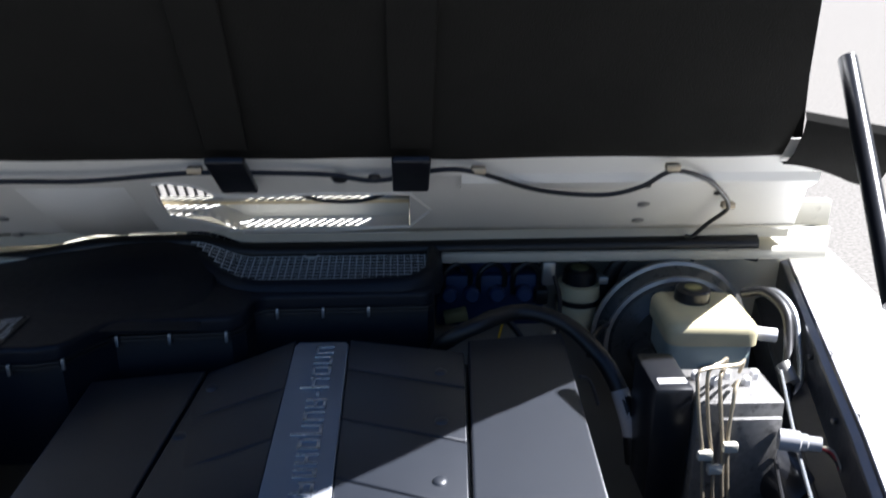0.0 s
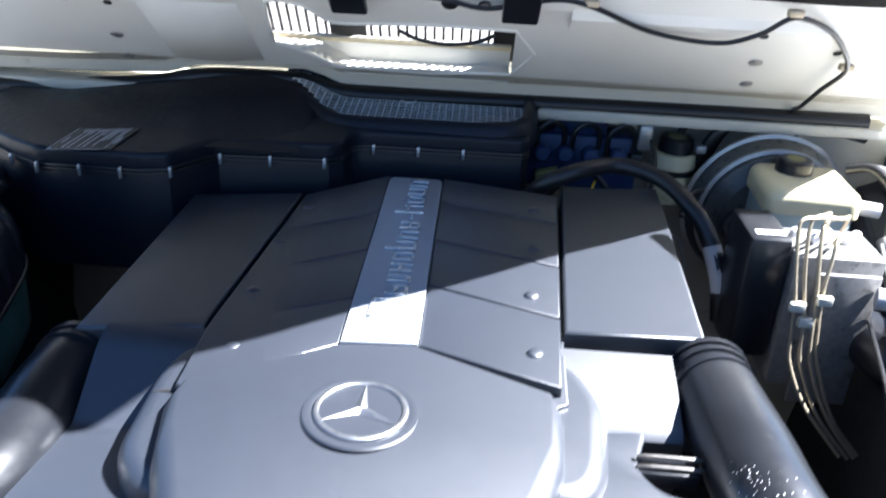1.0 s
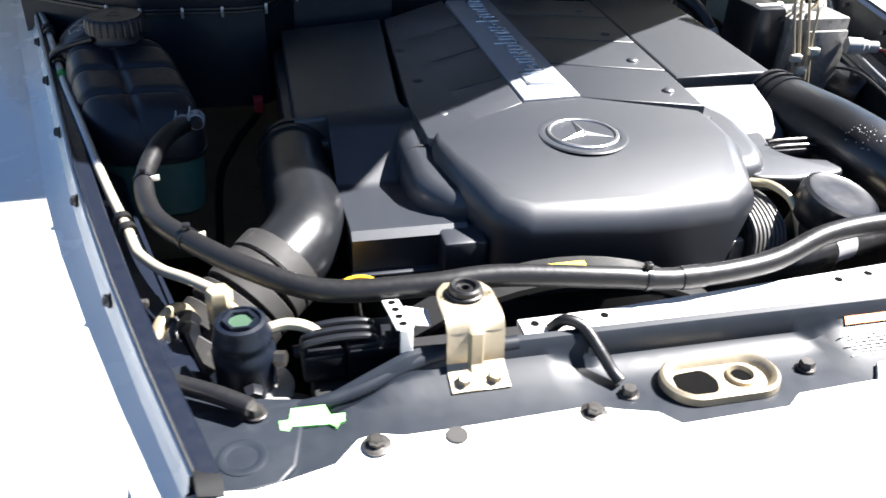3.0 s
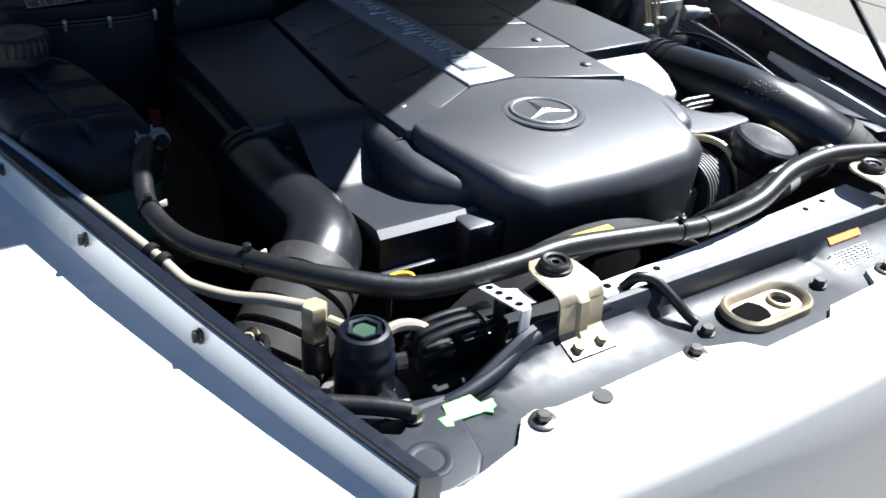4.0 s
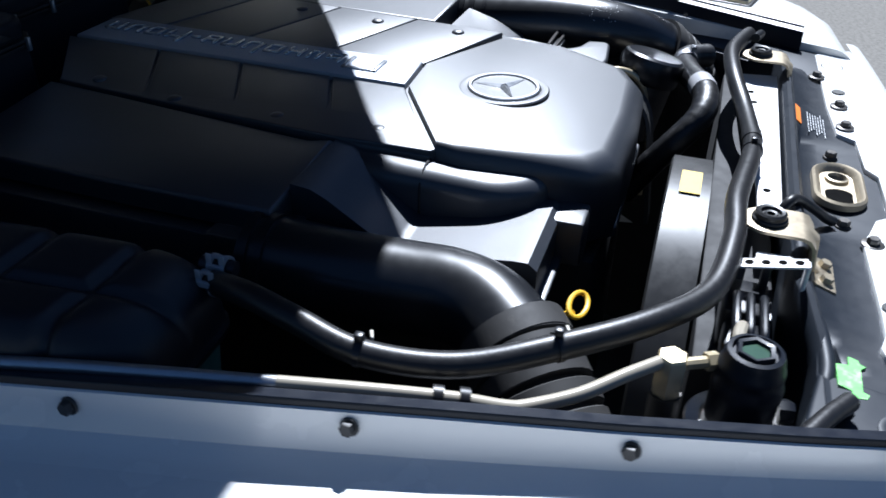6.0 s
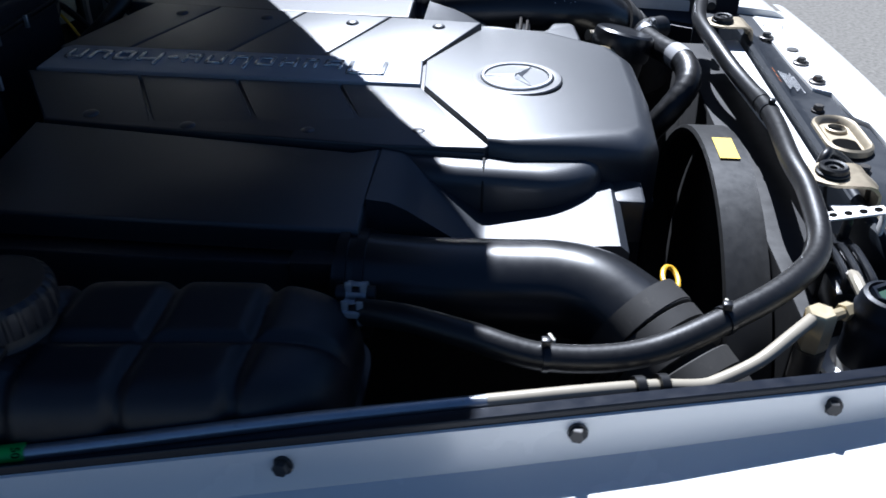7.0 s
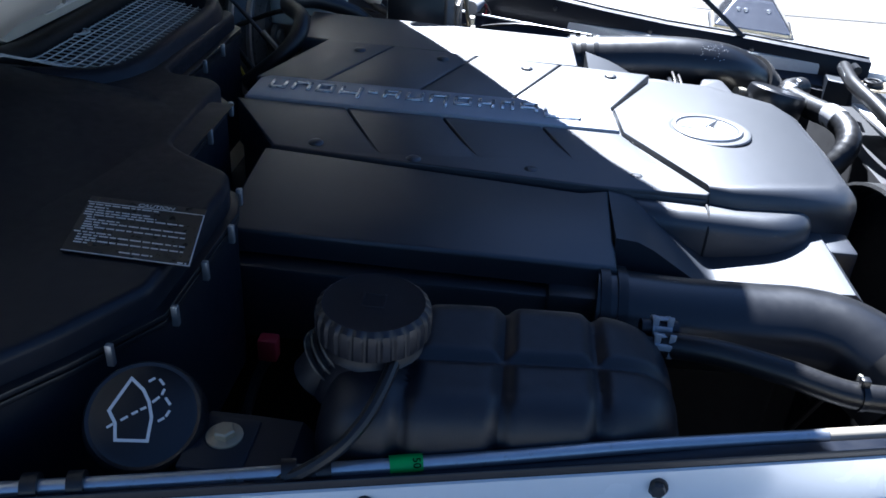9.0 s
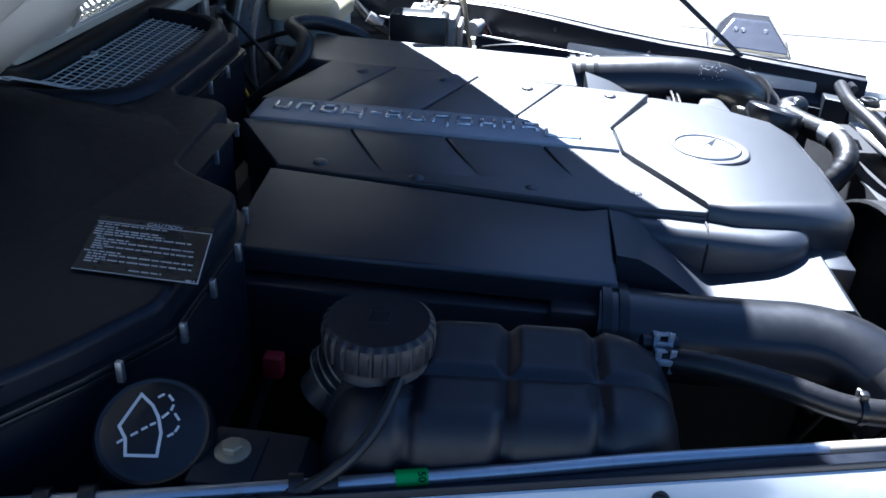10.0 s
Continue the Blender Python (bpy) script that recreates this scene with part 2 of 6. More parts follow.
def pillow(poly, z0, z1, r=0.004, steps=4, edges=None, top=None, foot=0.0):
    """A plan outline raised from z0 to z1 with its upper rim rounded; edges: the share of r at each edge; top(x, y): added height."""
    poly = [tuple(p) for p in poly]
    k = edges or [1.0] * len(poly)
    if area2(poly) < 0:
        poly = poly[::-1]
        k = k[::-1][1:] + k[::-1][:1]
    bm = bmesh.new()
    rings = []
    levels = [(-foot, z0), (0.0, z1 - r)] + [(r * (1 - math.cos(t)), z1 - r + r * math.sin(t)) for t in [math.pi / 2 * (i + 1) / steps for i in range(steps)]]
    for off, z in levels:
        pts = inset(poly, [off * kk for kk in k])
        rings.append([bm.verts.new((p.x, p.y, z + (top(p.x, p.y) if top and z > z0 else 0.0))) for p in pts])
    n = len(poly)
    for a, b in zip(rings, rings[1:]):
        for i in range(n):
            bm.faces.new((a[i], a[(i + 1) % n], b[(i + 1) % n], b[i]))
    bm.faces.new(rings[-1])
    bm.faces.new(rings[0][::-1])
    return bm


def rounded(poly, r, seg=5):
    """A plan outline with its corners rounded by r."""
    out = []
    n = len(poly)
    for i in range(n):
        p, a, b = Vector(poly[i]), Vector(poly[i - 1]), Vector(poly[(i + 1) % n])
        ra = min(r, (a - p).length * 0.45)
        rb = min(r, (b - p).length * 0.45)
        s, e = p + (a - p).normalized() * ra, p + (b - p).normalized() * rb
        for j in range(seg + 1):
            t = j / seg
            out.append(tuple(s * (1 - t) ** 2 + p * 2 * t * (1 - t) + e * t * t))
    return out


def glide(points, n=8):
    """Catmull-Rom through the points."""
    P = [Vector(p) for p in points]
    P = [P[0] * 2 - P[1]] + P + [P[-1] * 2 - P[-2]]
    out = []
    for i in range(1, len(P) - 2):
        a, b, c, d = P[i - 1:i + 3]
        for j in range(n):
            t = j / n
            out.append(0.5 * ((2 * b) + (c - a) * t + (2 * a - 5 * b + 4 * c - d) * t * t + (3 * b - a - 3 * c + d) * t ** 3))
    out.append(P[-2])
    return out


def tube(points, r, seg=14, smooth=8, radius=None, caps=True):
    """A round tube along the points; radius(share of the way): factor on r."""
    line = glide(points, smooth) if smooth else [Vector(p) for p in points]
    n = len(line)
    bm = bmesh.new()
    t0 = (line[1] - line[0]).normalized()
    side = t0.orthogonal().normalized()
    rings = []
    for i, p in enumerate(line):
        t = (line[min(i + 1, n - 1)] - line[max(i - 1, 0)]).normalized()
        side = (side - t * side.dot(t)).normalized()
        up = t.cross(side)
        rr = r * (radius(i / (n - 1)) if radius else 1.0)
        rings.append([bm.verts.new(p + (side * math.cos(a) + up * math.sin(a)) * rr) for a in [2 * math.pi * j / seg for j in range(seg)]])
    for a, b in zip(rings, rings[1:]):
        for j in range(seg):
            bm.faces.new((a[j], a[(j + 1) % seg], b[(j + 1) % seg], b[j]))
    if caps:
        bm.faces.new(rings[0][::-1])
        bm.faces.new(rings[-1])
    return bm


def lathe(profile, seg=24, at=(0, 0, 0), axis=(0, 0, 1), phase=0.0):
    """(radius, height) pairs turned round an axis through at."""
    bm = bmesh.new()
    rings = []
    for r, h in profile:
        if r < 1e-6:
            rings.append([bm.verts.new((0, 0, h))])
        else:
            rings.append([bm.verts.new((r * math.cos(phase + 2 * math.pi * j / seg), r * math.sin(phase + 2 * math.pi * j / seg), h)) for j in range(seg)])
    for a, b in zip(rings, rings[1:]):
        for j in range(seg):
            k = (j + 1) % seg
            if len(a) == 1 and len(b) > 1:
                bm.faces.new((a[0], b[k], b[j]))
            elif len(b) == 1 and len(a) > 1:
                bm.faces.new((a[j], a[k], b[0]))
            elif len(a) > 1:
                bm.faces.new((a[j], a[k], b[k], b[j]))
    q = Vector((0, 0, 1)).rotation_difference(Vector(axis).normalized()).to_matrix().to_4x4()
    return moved(bm, Matrix.Translation(at) @ q)


def loft(sections, close=False, caps=True):
    """Sections of equal numbers of points joined in order; close: each section is a ring."""
    bm = bmesh.new()
    rows = [[bm.verts.new(p) for p in s] for s in sections]
    n = len(rows[0])
    for a, b in zip(rows, rows[1:]):
        for j in range(n if close else n - 1):
            bm.faces.new((a[j], a[(j + 1) % n], b[(j + 1) % n], b[j]))
    if close and caps:
        bm.faces.new(rows[0][::-1])
        bm.faces.new(rows[-1])
    return bm


def hexbolt(at, axis=(0, 0, 1), r=0.005, h=0.004, washer=0.008):
    """A hexagon head on a washer."""
    a = Vector(at)
    w = lathe([(0, 0), (washer, 0), (washer, 0.0012), (washer * 0.93, 0.0016), (0, 0.0016)], 20, a, axis)
    hd = lathe([(r, 0.001), (r, h * 0.85), (r * 0.86, h), (0, h)], 6, a, axis, phase=0.4)
    return join(w, hd)

# ---- large structure ----
def flange_x(y, side=-1):
    """How far the fender's upright flange stands from the middle."""
    if side < 0:
        d = y - 0.53
        return 0.485 + 0.262 * d - 0.12 * d * d if d < 0.164 else 0.5247 + 0.235 * (d - 0.164)
    return 0.422 + 0.25 * y + 0.04 * max(0.0, y - 0.75) - 0.25 * max(0.0, 0.5 - y)


def flange_z(y, side):
    return min(0.0, 0.05 * (y - 0.53)) if side < 0 else max(-0.012, min(0.012, 0.1 * (y - 0.69)))


def sheet(quads, thick, normal):
    """Flat four-cornered pieces with thickness."""
    bm = bmesh.new()
    for q in quads:
        a = [bm.verts.new(p) for p in q]
        b = [bm.verts.new(p + normal * thick) for p in q]
        bm.faces.new(a)
        bm.faces.new(b[::-1])
        for i in range(4):
            j = (i + 1) % 4
            bm.faces.new((a[j], a[i], b[i], b[j]))
    return bm


g = bmesh.new()
bmesh.ops.create_grid(g, x_segments=8, y_segments=8, size=300)
solid("ground", g, ASPHALT, "pale grey worn asphalt road surface", "road", kind="structure")
solid("road_joint", box(5.71, 5.74, -9, 9, 0.001, 0.004, 0), TAR, "thin dark joint across the asphalt", "road", kind="structure")

# Wall added out of view to keep low sky out of the reflections.
sky_block = thing("wall_east", (40.0, -12.0, 0.0), "plain dark unseen wall added to block low sky light", "wall", kind="structure")
part("wall_face", box(40.0, 40.6, -50.0, 26.0, 0.0, 27.0, 0.02), SKYBLOCKWALL, sky_block)


def fender(side):
    name = "left" if side < 0 else "right"
    root = thing("fender_" + name, (side * 0.65, 0.7, 0.6), "white painted front fender beside the open engine bay", "fender", "front fenders", "structure")
    e = 0.0 if side < 0 else 0.045
    outline = [(flange_x(1.8, side), 1.8), (flange_x(0.9, side), 0.9), (flange_x(0.178, side) + 0.001, 0.178), (0.50 + e, 0.195), (0.585 + e, 0.225), (0.64 + e, 0.262), (0.70 + e, 0.32),
               (0.755 + e, 0.41), (0.79 + e, 0.55), (0.80 + 2 * e, 0.8), (0.83 + 4 * e, 1.8)]
    k = [0.02, 0.02] + [1] * 7 + [1, 0.02]

    y_end = 0.182 if side < 0 else 0.252

    def dip(y):
        return 0.015 * (y - 0.9) if side < 0 else 0.0

    top = pillow([(side * x, y) for x, y in outline], 0.72, 1.117, 0.03, 6, k, lambda x, y: -0.03 * max(0.0, abs(x) - 0.5) + dip(y))
    part("fender_top", top, WHITE, root)
    prof = [(0.0, 1.1452), (0.0020, 1.1448), (0.0030, 1.138), (0.0042, 1.129), (0.0080, 1.1220), (0.0150, 1.1188), (0.024, 1.1172), (0.034, 1.1155)]
    rows = []
    for i in range(17):
        y = y_end + i * (1.8 - y_end) / 16
        row = []
        for d, z in prof:
            up = max(0.0, min(1.0, (z - 1.1172) / 0.020))
            x = flange_x(y, side) + d
            row.append((side * x, y, z + 0.0006 + up * flange_z(y, side) + (1 - up) * (dip(y) - 0.03 * max(0.0, x - 0.5))))
        rows.append(row)
    part("flange", loft(rows), WHITE, root)
    rows = []
    for i in range(17):
        y = y_end + i * (1.8 - y_end) / 16
        x, up = flange_x(y, side), flange_z(y, side)
        rows.append([(side * (x - d), y, z + (up if z > 1.1 else 0.0)) for d, z in ((0.0005, 0.95), (0.0005, 1.1490), (0.0015, 1.1505), (0.0035, 1.1500), (0.0050, 1.1475), (0.0150, 1.1450), (0.0165, 1.1430), (0.0170, 1.10), (0.05, 1.085), (0.055, 0.95))])
    part("inner_rail", loft(rows, True), RAILPAINT, root, "dark navy inner rail")
    for y in (0.376, 0.532, 0.693, 0.855, 1.01):
        y += 0.0 if side < 0 else 0.036
        x, up = flange_x(y, side), flange_z(y, side)
        b = part("bolt", hexbolt((side * (x + 0.0034), y, 1.1355 + up), (side, 0.1, 0.12), 0.0048, 0.0058, 0.0062), BOLTBLACK, root)
        part("bolt_end", lathe([(0, 0), (0.0038, 0), (0.0038, 0.006), (0.0028, 0.007), (0, 0.007)], 8, (side * (x - 0.0165), y, 1.130 + up), (-side, 0, 0)), DARKSTEEL, root)
    return root


fender(-1)
fender(1)

# hood, held open
hood = thing("hood", (0, 1.27, 1.25), "white car hood standing open with a dark felt lining", "car hood")
INNER = [(0.0, 1.243, 1.245), (0.268, 1.047, 1.400), (0.330, 1.003, 1.456), (0.425, 0.952, 1.540), (0.964, 0.660, 2.000)]
HOOD_END = 0.964
OUT = Vector((0, 0.78, 0.626)).normalized()
REAR_DIR = Vector((0, -0.215, 0.160)).normalized()
REAR_OUT = Vector((0, 0.160, 0.215)).normalized()


HALF = [(0.0, 0.735), (0.1, 0.695), (0.2, 0.650), (0.4, 0.590), (0.7, 0.515), (1.0, 0.437)]


def on_hood(x, s, d=0.0):
    """A point of the raised hood's inner side: s metres up from its foot, d outwards."""
    for (s0, y0, z0), (s1, y1, z1) in zip(INNER, INNER[1:]):
        if s <= s1 or s1 == HOOD_END:
            f = (s - s0) / (s1 - s0)
            k = min(1.0, max(0.0, (s - 0.2) / 0.2))
            n = (REAR_OUT * (1 - k) + OUT * k).normalized()
            return Vector((x, y0 + (y1 - y0) * f, z0 + (z1 - z0) * f)) + n * d


def on_skin(x, f):
    """A point of the hood's outer skin, f from 0 at the hinge to 1 at its front edge."""
    bow = 0.02 * math.sin(math.pi * f)
    return Vector((x, 1.300 - 0.605 * f, 1.265 + 0.770 * f)) + OUT * bow


def half(f):
    for (f0, w0), (f1, w1) in zip(HALF, HALF[1:]):
        if f <= f1 or f1 == 1.0:
            return w0 + (w1 - w0) * (f - f0) / (f1 - f0)


def skin_strip(f0, f1, x0=None, x1=None):
    a = (-half(f0), -half(f1)) if x0 is None else (x0, x0)
    b = (half(f0), half(f1)) if x1 is None else (x1, x1)
    return [on_skin(a[0], f0), on_skin(b[0], f0), on_skin(b[1], f1), on_skin(a[1], f1)]


LX0, LX1, LF0, LF1 = -0.262, 0.150, 0.030, 0.150
quads = [skin_strip(0.0, LF0), skin_strip(LF0, LF1, None, LX0), skin_strip(LF0, LF1, LX1, None)]
fs = [LF1] + [LF1 + (1 - LF1) * (i + 1) / 8 for i in range(8)]
quads += [skin_strip(a, b) for a, b in zip(fs, fs[1:])]
skin = sheet(quads, 0.0012, OUT)
bmesh.ops.remove_doubles(skin, verts=skin.verts, dist=0.00002)
part("outer_skin", skin, WHITE, hood)
slat = None
N_SLAT = 30
for i in range(N_SLAT):
    x = LX0 + (i + 0.5) * (LX1 - LX0) / N_SLAT
    if i in (9, 10, 11, 12, 27, 28, 29):
        continue
    if slat is None:
        x_first = x
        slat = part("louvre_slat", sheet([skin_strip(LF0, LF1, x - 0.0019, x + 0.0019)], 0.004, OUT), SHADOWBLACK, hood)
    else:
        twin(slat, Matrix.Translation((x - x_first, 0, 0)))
pitch_x = (LX1 - LX0) / N_SLAT
for a, b in ((9, 13), (27, 30)):
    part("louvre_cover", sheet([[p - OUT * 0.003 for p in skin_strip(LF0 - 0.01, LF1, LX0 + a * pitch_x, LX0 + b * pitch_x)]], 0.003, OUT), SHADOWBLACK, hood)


def rear_x(s):
    return 0.735 - 0.085 * s / 0.268


# vent opening: its outline runs counter-clockwise in (x, s)
VENT = [(-0.197, 0.126), (-0.170, 0.108), (-0.150, 0.090), (-0.122, 0.060), (-0.105, 0.054), (0.137, 0.066), (0.135, 0.206), (-0.085, 0.199), (-0.104, 0.202), (-0.116, 0.210), (-0.135, 0.238), (-0.150, 0.247), (-0.186, 0.248)]


def panel_with_vent():
    """The rear strip of the inner panel, filled round the vent's outline."""
    pts = [(-rear_x(0.05), 0.05), (rear_x(0.05), 0.05), (rear_x(0.268), 0.268), (-rear_x(0.268), 0.268)]
    mid = lambda x: 0.05 + 0.0 * x
    bm = bmesh.new()
    for back in (0.0, 0.0012):
        o = [bm.verts.new(on_hood(x, s, back)) for x, s in pts]
        h = [bm.verts.new(on_hood(x, s, back)) for x, s in VENT]
        edges = [bm.edges.new((q[i], q[(i + 1) % len(q)])) for q in (o, h) for i in range(len(q))]
        bmesh.ops.triangle_fill(bm, use_beauty=True, use_dissolve=False, edges=edges)
        if back == 0.0:
            first = h
        else:
            for i in range(len(h)):
                j = (i + 1) % len(h)
                bm.faces.new((first[i], first[j], h[j], h[i]))
    return bm


part("inner_panel", panel_with_vent(), HOODWHITE, hood, "cream-white inner panel with a slotted vent")
part("upper_panel", sheet([[on_hood(-rear_x(s0), s0), on_hood(rear_x(s0), s0), on_hood(rear_x(s1), s1), on_hood(-rear_x(s1), s1)] for s0, s1 in ((0.2685, 0.300), (0.300, 0.330))], 0.0012, OUT), HOODWHITE, hood)
part("vent_rim", tube([on_hood(x, s, -0.0005) for x, s in VENT + VENT[:1]], 0.0022, 6, 2), HOODWHITE, hood)
foot = []
for x, up in ((-0.74, -0.008), (-0.53, -0.004), (-0.40, 0.002), (-0.365, 0.012), (-0.335, 0.017), (-0.18, 0.020), (-0.150, 0.012), (-0.125, 0.001), (-0.10, 0.0), (0.14, 0.0), (0.40, 0.002), (0.74, 0.0)):
    foot.append([Vector((x, y, z + up)) for y, z in ((1.310, 1.232), (1.268, 1.232), (1.262, 1.235), (1.2615, 1.2520), (1.250, 1.258), (1.235, 1.260), (1.2, 1.2765))])
part("foot_flange", loft(foot), BEIGE, hood, "cream lower flange")
# perforated floor of the vent duct, with slits in a row
VX0, VX1 = -0.255, 0.136
lip, n_slit = [], 32
pitch = (VX1 - VX0) / n_slit
near, far = (lambda x: Vector((x, 1.226, 1.262 + 0.030 * max(0.0, min(1.0, (-0.11 - x) / 0.05))))), (lambda x: Vector((x, 1.272, 1.274 + 0.026 * max(0.0, min(1.0, (-0.11 - x) / 0.05)))))
STEPS = [0.0, 0.05, 0.09, 0.12, 0.16, 0.19, 0.23, 0.26, 0.30, 1.0]
for i in range(n_slit):
    x0, x1 = VX0 + i * pitch, VX0 + (i + 1) * pitch
    xm = x0 + pitch * 0.45
    row = lambda x, f: near(x).lerp(far(x), f)
    lip.append([row(x0, 0.30), row(xm, 0.30), row(xm, 0.05), row(x0, 0.05)])
    for k in range(0, len(STEPS) - 1, 2):
        f0, f1 = STEPS[k], STEPS[k + 1]
        a0 = x0 if k in (0, len(STEPS) - 2) else xm
        lip.append([row(a0, f1), row(x1, f1), row(x1, f0), row(a0, f0)])
part("vent_lip", sheet(lip, 0.0008, Vector((0, 0, -1))), HOODWHITE, hood, "perforated vent lip")
part("vent_back", sheet([[far(x), far(x + pitch), Vector((x + pitch, 1.268, 1.309)), Vector((x, 1.268, 1.309))] for x in [VX0 + i * pitch for i in range(n_slit)]], 0.0008, Vector((0, 1, 0))), HOODWHITE, hood)
part("vent_rail", box(VX0, VX1, 1.236, 1.250, 1.311, 1.3135, 0.0008), BEIGE, hood)
part("vent_rail", box(VX0, VX1, 1.234, 1.236, 1.306, 1.311, 0.0005), BRASS, hood)
for x, sg in ((-0.199, -1), (0.140, 1)):
    part("vent_cheek", sheet([[on_hood(x, 0.06), Vector((x + sg * 0.07, 1.275, 1.285)), on_skin(x + sg * 0.07, LF1), on_hood(x, 0.25)]], 0.001, Vector((sg, 0, 0))), HOODWHITE, hood)
part("vent_cable", tube([(-0.03, 1.20, 1.335), (0.0, 1.205, 1.322), (0.04, 1.21, 1.316), (0.08, 1.205, 1.322), (0.11, 1.20, 1.335)], 0.003, 8, 5), RUBBER, hood)
# stiffening pressings
for x0, x1 in ((-0.66, -0.40), (0.20, 0.66)):
    part("pressing", loft([[on_hood(x, s, d) for s, d in ((0.232, 0.0005), (0.238, -0.007), (0.262, -0.008), (0.272, 0.0))] for x in (x0, x0 + 0.01, x1 - 0.01, x1)]), HOODWHITE, hood)
part("pressing", loft([[on_hood(x, s, -h) for s, h in ((0.06, 0.0), (0.07, k), (0.22, k), (0.235, 0.0))] for x, k in ((-0.36, 0.0005), (-0.33, 0.010), (-0.27, 0.011), (-0.225, 0.0005))]), HOODWHITE, hood)
for x, s in ((0.460, 0.156), (0.470, 0.084), (-0.423, 0.121), (-0.433, 0.047)):
    c = on_hood(x, s, -0.001)
    part("plug", lathe([(0, 0.002), (0.006, 0.002), (0.0085, 0.001), (0.009, 0)], 16, c, -REAR_OUT), STEEL, hood)
# Black discs whose colour gives the shade inside the panel's holes.
for x, s in ((0.439, 0.250), (-0.390, 0.236), (0.55, 0.20)):
    part("hole", lathe([(0, 0.0012), (0.0055, 0.0012), (0.0055, 0)], 14, on_hood(x, s, -0.0085 if s > 0.232 else -0.001), -REAR_OUT), SHADOWBLACK, hood)
for x, r in ((0.050, 0.011), (0.092, 0.008)):
    part("rubber_bung", lathe([(0, 0.006), (r * 0.7, 0.006), (r, 0.003), (r, 0)], 18, on_hood(x, 0.285, -0.012), -REAR_OUT), RUBBER, hood)
pad = bmesh.new()
NX, NS = 44, 30
grid = []
for j in range(NS + 1):
    s = 0.304 + (HOOD_END - 0.04 - 0.304) * j / NS
    w = half((s / HOOD_END) ** 1.11) - 0.014 - 0.02 * max(0.0, 1 - (s - 0.304) / 0.08)
    row = []
    for i in range(NX + 1):
        f = -1 + 2 * i / NX
        edge = min(1.0, (1 - abs(f)) * 14, j * 1.5, (NS - j) * 1.5)
        row.append(pad.verts.new(on_hood(f * w, s, -0.003 - 0.010 * math.sqrt(max(0.0, edge)) + 0.004 * noise.noise((f * 5, s * 12, 0)))))
    grid.append(row)
for a, b in zip(grid, grid[1:]):
    for i in range(NX):
        pad.faces.new((a[i], a[i + 1], b[i + 1], b[i]))
part("felt_lining", pad, FELT, hood, "dark grey felt sound lining")

for side in (-1, 1):
    rows = []
    for k in range(9):
        f = k / 8
        x = side * (0.594 + 0.135 * f)
        lo, hi = 0.296 - 0.055 * f ** 1.6, 0.372 - 0.030 * f
        rows.append([on_hood(x, lo + (hi - lo) * q, -0.003 - d) for q, d in ((0.0, 0.0), (0.08, 0.010), (0.4, 0.015), (0.8, 0.012), (0.96, 0.006), (1.0, -0.004))])
    part("corner_pad", loft(rows), FELT, hood, "rounded dark felt pad at the hood's corner")

def inner_w(s):
    return half((s / HOOD_END) ** 1.11) - 0.012


part("inner_sheet", sheet([[on_hood(-inner_w(s0), s0), on_hood(inner_w(s0), s0), on_hood(inner_w(s1), s1), on_hood(-inner_w(s1), s1)] for s0, s1 in ((0.331, 0.425), (0.425, 0.70), (0.70, HOOD_END))], 0.001, OUT), FELT, hood)
for side in (-1, 1):
    rows = []
    for i in range(15):
        f = i / 14
        s = HOOD_END * (f ** 0.9)
        a, b = on_hood(0, max(0.012, s), 0), on_skin(0, f)
        w = half(f)
        dark = -0.012
        rows.append([Vector((side * (w + o), *(b.lerp(a, t).yz))) for o, t in ((-0.002, 0.0), (0.004, 0.08), (0.006, 0.3), (0.004, 0.72), (-0.002, 0.82), (-0.012, 0.85), (-0.03, 0.82))])
    part("side_skirt", loft(rows), WHITE, hood)
    rows = [[Vector((p.x - side * q, p.y, p.z)) for p, q in zip(r[1:7], (0.003, 0.003, 0.003, 0.004, 0.0, -0.002))] for r in rows[4:]]
    part("side_lining", loft(rows), FELT, hood, "dark felt inside the hood's edge")
part("front_lip", loft([[Vector((x, *p)) for p in ((0.694, 2.037), (0.685, 2.046), (0.668, 2.03), (0.655, 2.004), (0.66, 1.985), (0.70, 1.94))] for x in (-0.45, -0.2, 0, 0.2, 0.45)]), WHITE, hood)
AX = Matrix(((1, 0, 0, 0), (0, REAR_DIR.y, -REAR_OUT.y, 0), (0, REAR_DIR.z, -REAR_OUT.z, 0), (0, 0, 0, 1)))
for x in (-0.074, 0.136):
    part("strap", pillow(rounded([(-0.0225, 0.0), (0.0225, 0.0), (0.0225, 0.10), (-0.0225, 0.10)], 0.005), 0, 0.007, 0.003), SMOOTHPLASTIC, hood, "black hanging strap").matrix_basis = \
        Matrix.Translation(on_hood(x, 0.262, -0.012) - ORIGIN[hood]) @ AX @ Matrix.Translation(ORIGIN[hood])
    part("strap", pillow([(-0.024, 0.0), (0.024, 0.0), (0.026, 0.30), (-0.026, 0.30)], 0, 0.004, 0.002), FELT, hood, "black hanging strap").matrix_basis = \
        Matrix.Translation(on_hood(x, 0.34, -0.018) - ORIGIN[hood]) @ Matrix(((1, 0, 0, 0), (0, -0.52, -0.854, 0), (0, 0.854, -0.52, 0), (0, 0, 0, 1))) @ Matrix.Translation(ORIGIN[hood])
loom = thing("hood_wiring", on_hood(0, 0.3), "thin black wire clipped along the hood's inner panel", "wiring")
